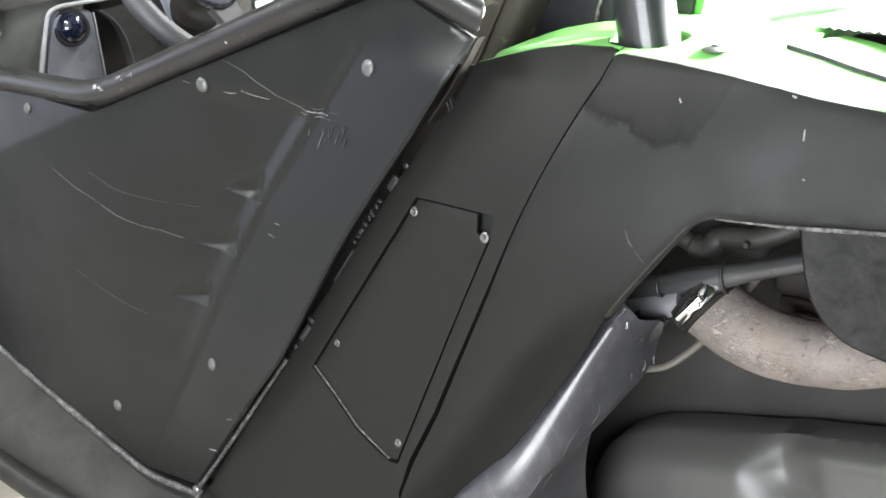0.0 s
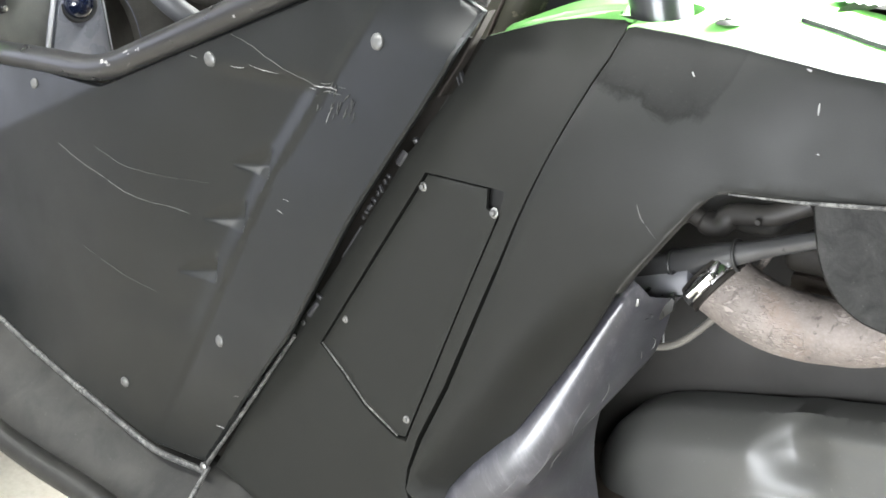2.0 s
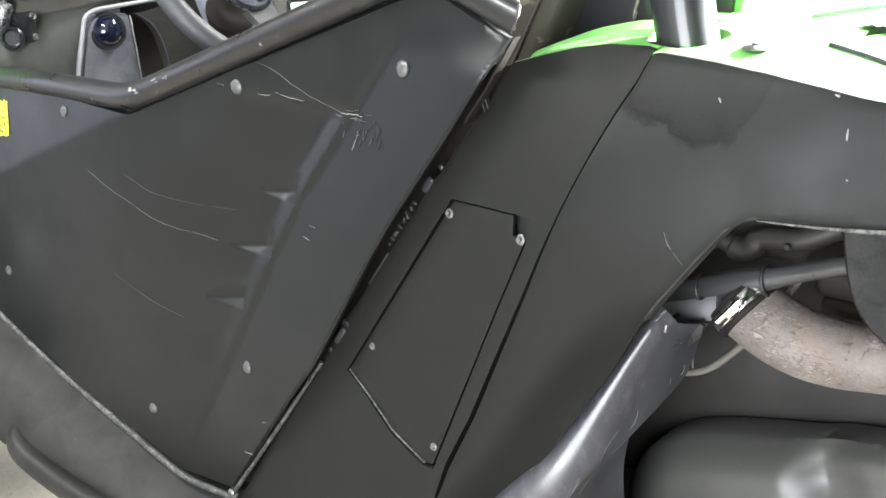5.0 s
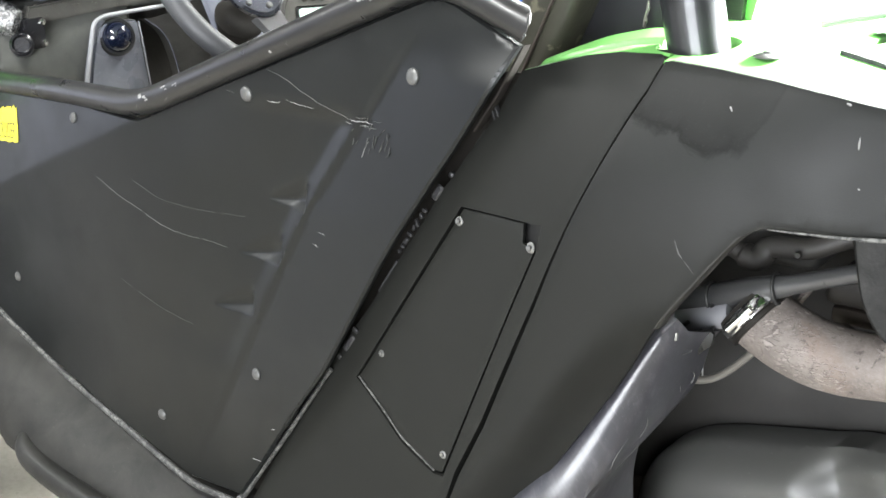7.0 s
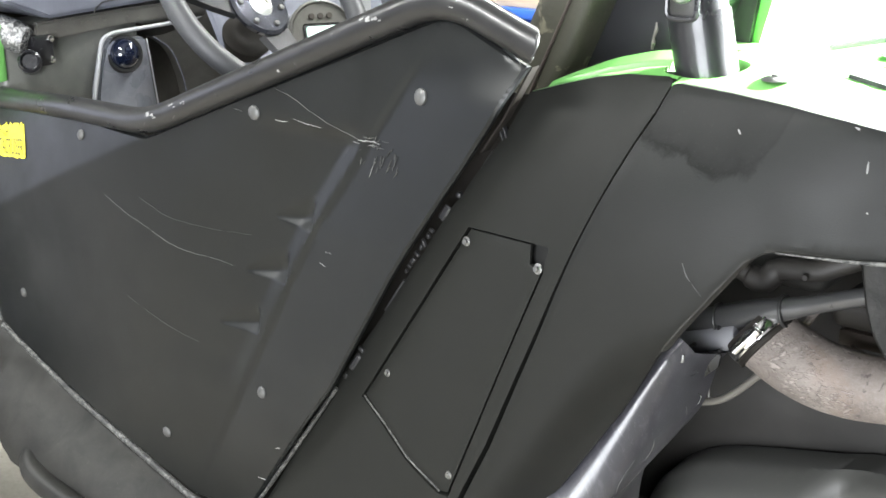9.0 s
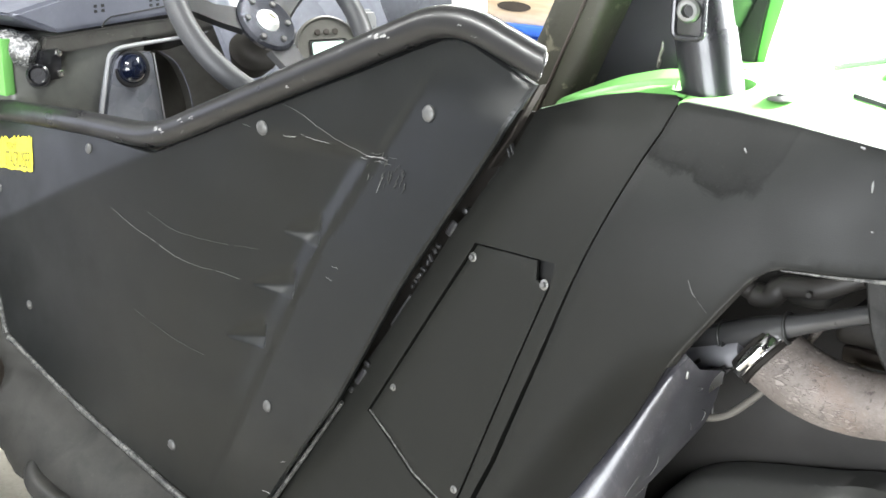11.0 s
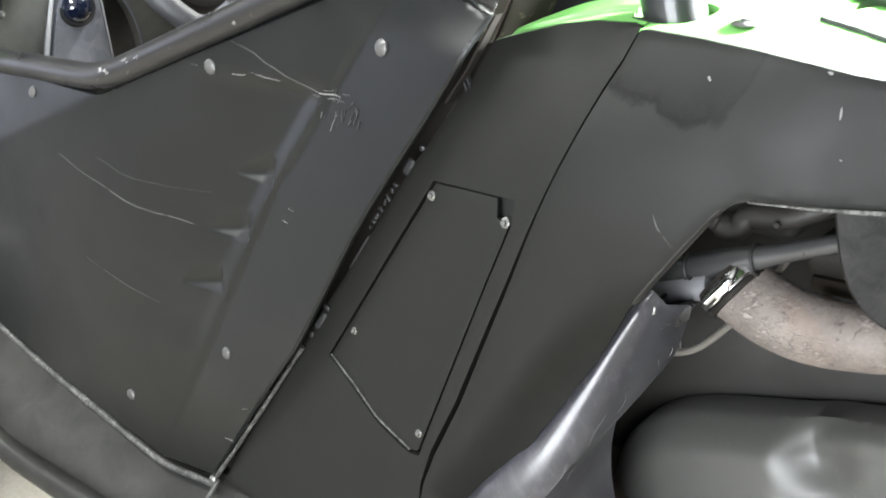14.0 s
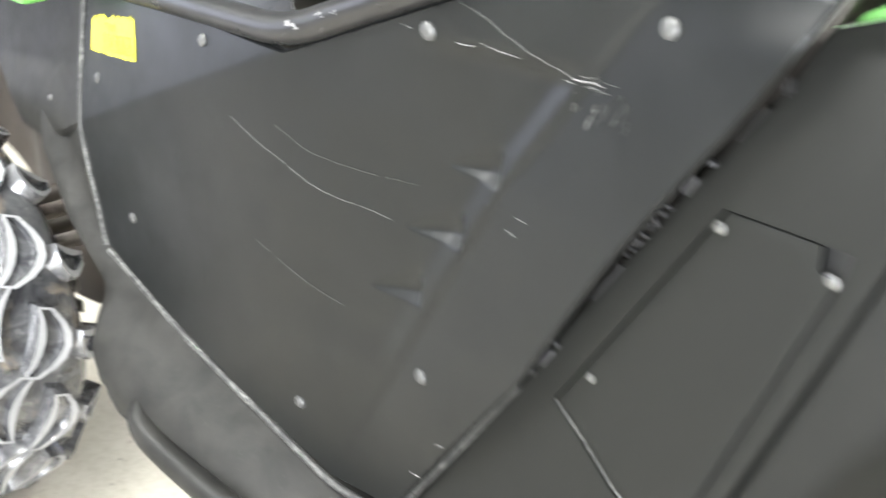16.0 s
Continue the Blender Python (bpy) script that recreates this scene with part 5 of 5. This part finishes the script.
part("side_strap", tube([(0.410, 0.25, 0.730), (0.428, 0.25, 0.761), (0.436, 0.25, 0.776)], 0.0042, 8), METAL, vehicle)
MUD = rounded_2d([(0.514, 0.900), (0.521, 0.850), (0.533, 0.806), (0.556, 0.772), (0.595, 0.752), (0.70, 0.738)]) + [(0.90, 0.738), (0.90, 0.90)]
part("mud_guard", panel(MUD, lambda x, z: 0.115 + 0.02 * smooth(0.52, 0.6, x), 0.01, 0.012), GUARD, vehicle, "worn dark grey mud guard plate")
# Pale bar on the worn lip, in place of its glossy bright streak.
edge_run = [Vector((x, fender_y(x, 0.907) - 0.001, along(x, [(0.485, 0.9105), (0.546, 0.9100), (0.628, 0.9120), (0.70, 0.9130), (1.0, 0.9145)]))) for x in [0.488 + 0.02 * k for k in range(25)]]
part("worn_lit_lip", tube(edge_run, [0.0008, 0.0010, 0.0012, 0.0016] + [0.0020] * 21, 8), EDGE, vehicle, "worn fender lip with its bright streak put in as a pale bar")
part("airbox", block(0.30, 0.425, 0.28, 0.42, 0.765, 0.90, 0.02, segments=3), BLACK, vehicle)
part("muffler", block(0.425, 0.95, 0.30, 0.44, 0.728, 0.762, 0.012, segments=3), WELL, vehicle, "brown dusty muffler body")
part("muffler_band", block(0.434, 0.96, 0.305, 0.44, 0.706, 0.727, 0.006), DARK, vehicle)
part("heat_shield", tube(curve([(0.448, 0.295, 0.708), (0.475, 0.29, 0.701), (0.52, 0.29, 0.695), (0.70, 0.29, 0.70)], 5), [0.004] + [0.009] * 15, 12), METAL, vehicle, "tan heat shield edge")
part("intake_boot", tube(curve([(0.318, 0.245, 0.786), (0.337, 0.24, 0.796), (0.355, 0.24, 0.790), (0.372, 0.24, 0.788), (0.386, 0.24, 0.804), (0.408, 0.24, 0.808), (0.432, 0.24, 0.812), (0.47, 0.25, 0.83)], 5), [0.011] * 10 + [0.014] * 10 + [0.012] * 16, 16), WELL, vehicle, "lumpy grey-brown rubber intake boot")
part("boot_clip", lathe([(0, 0), (0.004, 0), (0.003, 0.003), (0, 0.003)], Matrix.Translation((0.424, 0.222, 0.808)) @ pose(0, 0, 0, 90, 0, 0), 12), WELL, vehicle)

# ---- cab interior ----
part("dash_wall", block(-0.86, -0.80, 0.075, 0.335, 0.70, 0.985, 0.012, segments=3), DASH, vehicle, "dusty dark dashboard side")
part("dash_wall", block(-0.86, -0.80, 0.50, 1.075, 0.70, 0.985, 0.012, segments=3), DASH, vehicle)
part("dash_wall", block(-0.86, -0.80, 0.336, 0.499, 0.955, 0.985, 0.006), DASH, vehicle)
part("dash_pocket", block(-0.875, -0.862, 0.25, 0.60, 0.60, 0.99, 0.004), SHROUD, vehicle, "dark open dash pocket")


def slab(outline, x0, x1, bevel):
    """A plate over a (y, z) outline, from x0 to x1, with its edges broken."""
    bm = bmesh.new()
    back = bm.faces.new([bm.verts.new((x0, y, z)) for y, z in outline])
    out = bmesh.ops.extrude_face_region(bm, geom=[back])
    bmesh.ops.translate(bm, verts=[v for v in out["geom"] if isinstance(v, bmesh.types.BMVert)], vec=(x1 - x0, 0, 0))
    bmesh.ops.recalc_face_normals(bm, faces=bm.faces)
    bmesh.ops.bevel(bm, geom=bm.edges[:], offset=bevel, segments=2, affect="EDGES")
    return bm


vent_panel = part("vent_panel", slab([(0.214, 0.79), (0.230, 0.87), (0.248, 0.932), (0.262, 0.943), (0.330, 0.938), (0.350, 0.79)], -0.80, -0.778, 0.004), VENT, vehicle, "scuffed grey vent panel of the dashboard")
part("panel_frame", tube(rounded([(-0.776, 0.202, 0.79), (-0.776, 0.240, 0.945), (-0.776, 0.262, 0.953), (-0.776, 0.50, 0.957)], 0.012, 5), 0.0034, 12), PALE, vent_panel, "pale moulded panel edge")
part("panel_edge", tube([(-0.778, 0.331, 0.935), (-0.777, 0.339, 0.87), (-0.777, 0.349, 0.79)], 0.0016, 8), PALE, vent_panel)
ball = Matrix.Translation((-0.772, 0.280, 0.917)) @ Vector((1, -0.35, 0.25)).to_track_quat("Z", "Y").to_matrix().to_4x4()
part("air_vent", lathe([(0, 0.021), (0.010, 0.0195), (0.019, 0.014), (0.0245, 0.005), (0.026, 0.0)], ball, 28), LENS, vent_panel, "dark blue glossy ball vent")
part("vent_ring", lathe([(0.026, 0.003), (0.029, 0.004), (0.031, 0.0), (0.031, -0.012)], ball, 28), BLACK, vent_panel)


def column_shroud():
    """A bulging shroud whose near edge is a thin pale lip, beside the dark pocket."""
    lip = curve([(-0.782, 0.348, 0.936), (-0.78, 0.374, 0.918), (-0.78, 0.390, 0.897), (-0.78, 0.401, 0.871), (-0.78, 0.408, 0.844), (-0.78, 0.414, 0.80)], 4)
    bm = bmesh.new()
    rows = [[bm.verts.new((p.x + dx, p.y + dy, p.z + 0.25 * dy)) for p in lip] for dx, dy in ((-0.02, 0.0005), (0.0, 0.0), (0.010, 0.012), (0.018, 0.032), (0.020, 0.060), (0.014, 0.095), (0.0, 0.13))]
    for p, q in zip(rows, rows[1:]):
        for k in range(len(lip) - 1):
            bm.faces.new((p[k], p[k + 1], q[k + 1], q[k]))
    bmesh.ops.solidify(bm, geom=bm.faces[:], thickness=0.003)
    bmesh.ops.recalc_face_normals(bm, faces=bm.faces)
    shroud = part("column_shroud", bm, SHROUD, vehicle, "curved black steering column shroud")
    part("shroud_lip", tube(lip, 0.0011, 8), GREY, shroud, "thin pale lip")


column_shroud()
dash_top = part("dash_top", slab([(0.055, 1.026), (0.140, 0.989), (0.360, 0.997), (1.45, 1.004), (1.45, 1.062), (0.30, 1.056), (0.15, 1.043)], -1.30, -0.765, 0.006), PAD, vehicle, "grey dashboard top pad with a moulded seam")
part("pad_seam", tube([(-0.7648, 0.222, 0.990), (-0.7648, 0.228, 0.998), (-0.7648, 0.240, 1.0047), (-0.7648, 0.348, 1.0116), (-0.7648, 0.60, 1.02)], 0.0013, 8), BLACK, dash_top)
for y in (0.213, 0.227, 0.322, 0.336):
    for z in (1.016, 1.024):
        part("vent_slot", block(-0.768, -0.7642, y - 0.0032, y + 0.0032, z - 0.0026, z + 0.0026, 0.001), BLACK, dash_top)
part("cowl_back", block(-1.36, -1.31, 0.03, 1.45, 0.95, 1.13, 0.01), DASH, vehicle)
ledge = part("dash_ledge", slab([(0.120, 0.952), (0.300, 0.962), (0.55, 0.966), (1.40, 0.97), (1.40, 0.990), (0.30, 0.988), (0.130, 0.982)], -0.80, -0.784, 0.003), SHROUD, vehicle, "dusty grey ledge of the dashboard")
for k in range(38):
    y, z, size = random.uniform(0.14, 0.46), random.uniform(0.964, 0.986), random.uniform(0.0006, 0.0019)
    part("dirt_crumb", block(-0.7845, -0.7838 + size * 0.4, y - size * 1.5, y + size * 1.5, z - size, z + size, 0), HOSE, ledge, "pale dirt crumb", smooth=False)
part("cowl_edge", block(-0.93, -0.797, 0.060, 0.079, 0.899, 0.985, 0.003), GREEN, vehicle, "green edge of the cowl")
part("cowl", block(-1.25, -0.90, 0.0, 0.05, 0.84, 1.0, 0.01), GREEN, vehicle, "green cowl side")
# clamped lamps at the dash corner
m = Matrix.Translation((-0.80, 0.10, 0.965))
lampset = part("clamp_lamp", lathe([(0, -0.02), (0.020, -0.02), (0.026, 0.0), (0.024, 0.03), (0.016, 0.042), (0, 0.046)], m @ pose(0, 0, 0, 70, 0, -60), 20), GLAZE, vehicle, "scratched grey lamp clamped at the dash corner")
part("lamp_knob", lathe([(0, -0.015), (0.018, -0.015), (0.018, 0.016), (0.014, 0.02), (0.011, 0.014), (0, 0.014)], Matrix.Translation((-0.785, 0.112, 0.925)) @ pose(0, 0, 0, 75, 0, 55), 20), CAGE, lampset)
part("lamp_bracket", block(-0.81, -0.78, 0.115, 0.155, 0.915, 0.965, 0.006), CAGE, lampset)
for z in (0.957, 0.925):
    part("bracket_screw", lathe([(0, 0), (0.006, 0), (0.005, 0.004), (0, 0.005)], Matrix.Translation((-0.779, 0.147, z)) @ pose(0, 0, 0, 0, 90, 0), 12), CHROME, lampset)

part("console_post", slab([(0.633, 0.88), (0.633, 0.984), (0.641, 0.992), (0.688, 0.988), (0.697, 0.976), (0.697, 0.88)], -0.625, -0.60, 0.006), PALE, vehicle, "pale grey centre console post")
part("console_groove", tube([(-0.5995, 0.668, 0.88), (-0.5995, 0.664, 0.984)], 0.0020, 8), DASH, vehicle)
part("passenger_dash", block(-0.78, -0.72, 0.795, 1.070, 0.930, 1.03, 0.010), GREY, vehicle, "grey passenger dashboard beam")
part("passenger_shelf", block(-0.78, -0.73, 0.795, 1.066, 0.80, 0.925, 0.010), SHROUD, vehicle)

# instrument pods
fascia = part("instrument_fascia", block(-0.05, 0.0, -0.21, 0.20, -0.12, 0.12, 0.03, Matrix.Translation((-0.665, 0.62, 0.945)) @ pose(0, 0, 0, 0, -28, 0), segments=4), GREY, vehicle, "grey instrument fascia")


def pod(y, z, x, r, label):
    m = Matrix.Translation((x, y, z)) @ Vector((1, -0.55, 0.5)).to_track_quat("Z", "Y").to_matrix().to_4x4()
    part("gauge", lathe([(0, -0.03), (r, -0.03), (r, 0.004), (r * 0.93, 0.009), (r * 0.88, 0.005), (0, 0.004)], m, 32), SHROUD, fascia, label)
    return m


m2 = pod(0.585, 0.927, -0.620, 0.060, "round gauge with a lit display")
part("display_frame", block(-0.034, 0.034, -0.043, 0.017, 0.003, 0.0065, 0.004, m2), BLACK, fascia)
part("display", block(-0.029, 0.029, -0.038, 0.012, 0.004, 0.009, 0.004, m2), SCREEN, fascia, "lit pale display")
part("ignition_knob", lathe([(0, -0.03), (0.030, -0.03), (0.040, -0.004), (0.041, 0.002), (0.036, 0.006), (0.020, 0.007), (0.010, 0.004), (0, 0.004)], Matrix.Translation((-0.585, 0.378, 0.951)) @ Vector((1, -0.4, 1.1)).to_track_quat("Z", "Y").to_matrix().to_4x4(), 28), MATT_BLACK, fascia, "dark worn ignition knob")
for k in range(3):
    part("gauge_button", lathe([(0, 0.008), (0.005, 0.008), (0.006, 0.003)], m2 @ Matrix.Translation((-0.016 + 0.016 * k, 0.030, 0)), 12), DARK, fascia)


# steering wheel
def steering_wheel():
    m = Matrix.Translation((-0.50, 0.342, 1.020)) @ pose(0, 0, 0, 0, 50, 0)
    ring = [m @ Vector((0.172 * math.cos(a), 0.172 * math.sin(a), 0.0)) for a in [2 * math.pi * k / 64 for k in range(64)]]
    sw = part("steering_wheel", tube(ring, 0.0165, 18, closed=True), GRIP, vehicle, "grey perforated leather steering wheel rim")
    h = m @ Matrix.Translation((0, 0, -0.02))
    part("hub", lathe([(0, 0.004), (0.047, 0.004), (0.052, 0.0), (0.05, -0.007), (0.028, -0.010), (0, -0.010)], h, 32), POLISHED, sw, "polished round hub with screws")
    part("hub_cap", lathe([(0, 0.014), (0.013, 0.013), (0.019, 0.006), (0.020, 0.003)], h, 28), WHITE, sw, "pale round centre cap")
    part("cap_mark", block(-0.006, 0.007, -0.0012, 0.0012, 0.0155, 0.0175, 0, h @ pose(0, 0, 0, 0, 0, 35)), INK, sw)
    for k in range(6):
        a = radians(60 * k + 15)
        part("hub_screw", lathe([(0, 0.0075), (0.0045, 0.007), (0.006, 0.003)], h @ Matrix.Translation((0.037 * math.cos(a), 0.037 * math.sin(a), 0)), 12), BLACK, sw)
    for a, w in ((8, 0.034), (118, 0.026), (252, 0.026)):
        c, d = math.cos(radians(a)), math.sin(radians(a))
        t = Vector((-d, c, 0))
        bm = bmesh.new()
        rows = []
        for r, z, f in ((0.045, -0.026, 1.0), (0.085, -0.024, 0.8), (0.13, -0.014, 0.75), (0.162, -0.004, 0.95)):
            mid = Vector((r * c, r * d, z))
            rows.append([bm.verts.new(m @ (mid + t * w * f * q + Vector((0, 0, zz)))) for q, zz in ((-1, -0.004), (-0.8, 0.003), (0.8, 0.003), (1, -0.004))])
        for p, q in zip(rows, rows[1:]):
            for k in range(3):
                bm.faces.new((p[k], p[k + 1], q[k + 1], q[k]))
        bmesh.ops.solidify(bm, geom=bm.faces[:], thickness=0.006)
        bmesh.ops.recalc_face_normals(bm, faces=bm.faces)
        part("spoke", bm, GRIP, sw)


steering_wheel()


# driver's seat
def seat():
    m = Matrix.Translation((0.158, 0.16, 0.99)) @ pose(0, 0, 0, 0, 25, 0)
    back = part("driver_seat", block(-0.055, 0.115, 0.0, 0.46, -0.5, 0.40, 0.04, m @ Matrix.Translation((0.0, 0.02, 0)), segments=5), VINYL, vehicle, "black driver seat with muddy olive side bolsters")
    part("seat_side", block(-0.062, 0.004, -0.03, 0.03, -0.55, 0.40, 0.014, m, segments=4), CLOTH, back, "muddy olive seat side bolster")
    part("seat_seam", tube([m @ Vector((-0.022, -0.0308, -0.5)), m @ Vector((-0.022, -0.0308, 0.38))], 0.0018, 6), DARK, back)
    part("seat_piping", tube([(0.171, 0.150, 1.02), (0.171, 0.150, 1.043), (0.175, 0.150, 1.105), (0.19, 0.15, 1.25)], 0.0022, 8), DULL, back)
    part("seat_piping", tube(curve([(0.168, 0.176, 1.02), (0.181, 0.176, 1.059), (0.193, 0.176, 1.082), (0.210, 0.176, 1.107), (0.25, 0.176, 1.18)], 4), 0.0020, 8), DULL, back)
    part("frayed_strap", tube([(0.2575, 0.168, 1.040), (0.2600, 0.166, 1.047), (0.2590, 0.168, 1.052), (0.2622, 0.167, 1.060), (0.2615, 0.168, 1.068)], [0.0014, 0.0024, 0.0014, 0.0020, 0.0008], 6), HOSE, back, "frayed pale strap end")
    part("seat_cushion", block(-0.45, 0.03, 0.17, 0.60, 0.42, 0.56, 0.04, segments=4), VINYL, back, "black seat cushion")
    part("seat_belt", tube(curve([(0.30, 0.20, 0.98), (0.305, 0.19, 1.05), (0.30, 0.20, 1.14)], 5), 0.006, 8), HOSE, back)


seat()
part("cab_floor", block(-0.60, 0.3, 0.05, 1.4, 0.34, 0.37, 0.005), DARK, vehicle)
part("far_door", block(-0.85, 0.2, 1.42, 1.45, 0.38, 0.70, 0.01), DOOR, vehicle)

# ---- things beyond the vehicle ----
bin_thing = tagged(empty("storage_bin", -1.95, 3.05, 0), "blue plastic storage bin standing on the concrete floor", "storage bin")
part("bin_body", block(-0.45, 0.45, -0.25, 0.25, 0.0, 0.615, 0.02), BLUE, bin_thing)
part("bin_lid", block(-0.48, 0.48, -0.28, 0.28, 0.617, 0.655, 0.012), BLUE, bin_thing)
box = tagged(empty("cardboard_box", -1.93, 3.02, 0.655), "open brown cardboard box with a hand hole, on the bin", "box")
walls = block(-0.40, 0.40, -0.22, 0.22, 0.0, 0.24, 0.004)
part("box_body", walls, CARD, box)
part("hand_hole", lathe([(0, 0.001), (0.075, 0.001), (0.075, -0.004), (0, -0.004)], pose(0.140, -0.2215, 0.062, 90, 0, 0) @ Matrix.Diagonal((1, 0.24, 1, 1)), 24), DARK, box, "dark oval hand hole")
part("paper_sheet", block(-0.30, 0.02, -0.2235, -0.2215, 0.020, 0.075, 0), WHITE, box, "white paper on the box side")
part("tape", block(-0.40, 0.40, -0.03, 0.03, 0.2402, 0.2412, 0), BLUE, box, "blue tape")
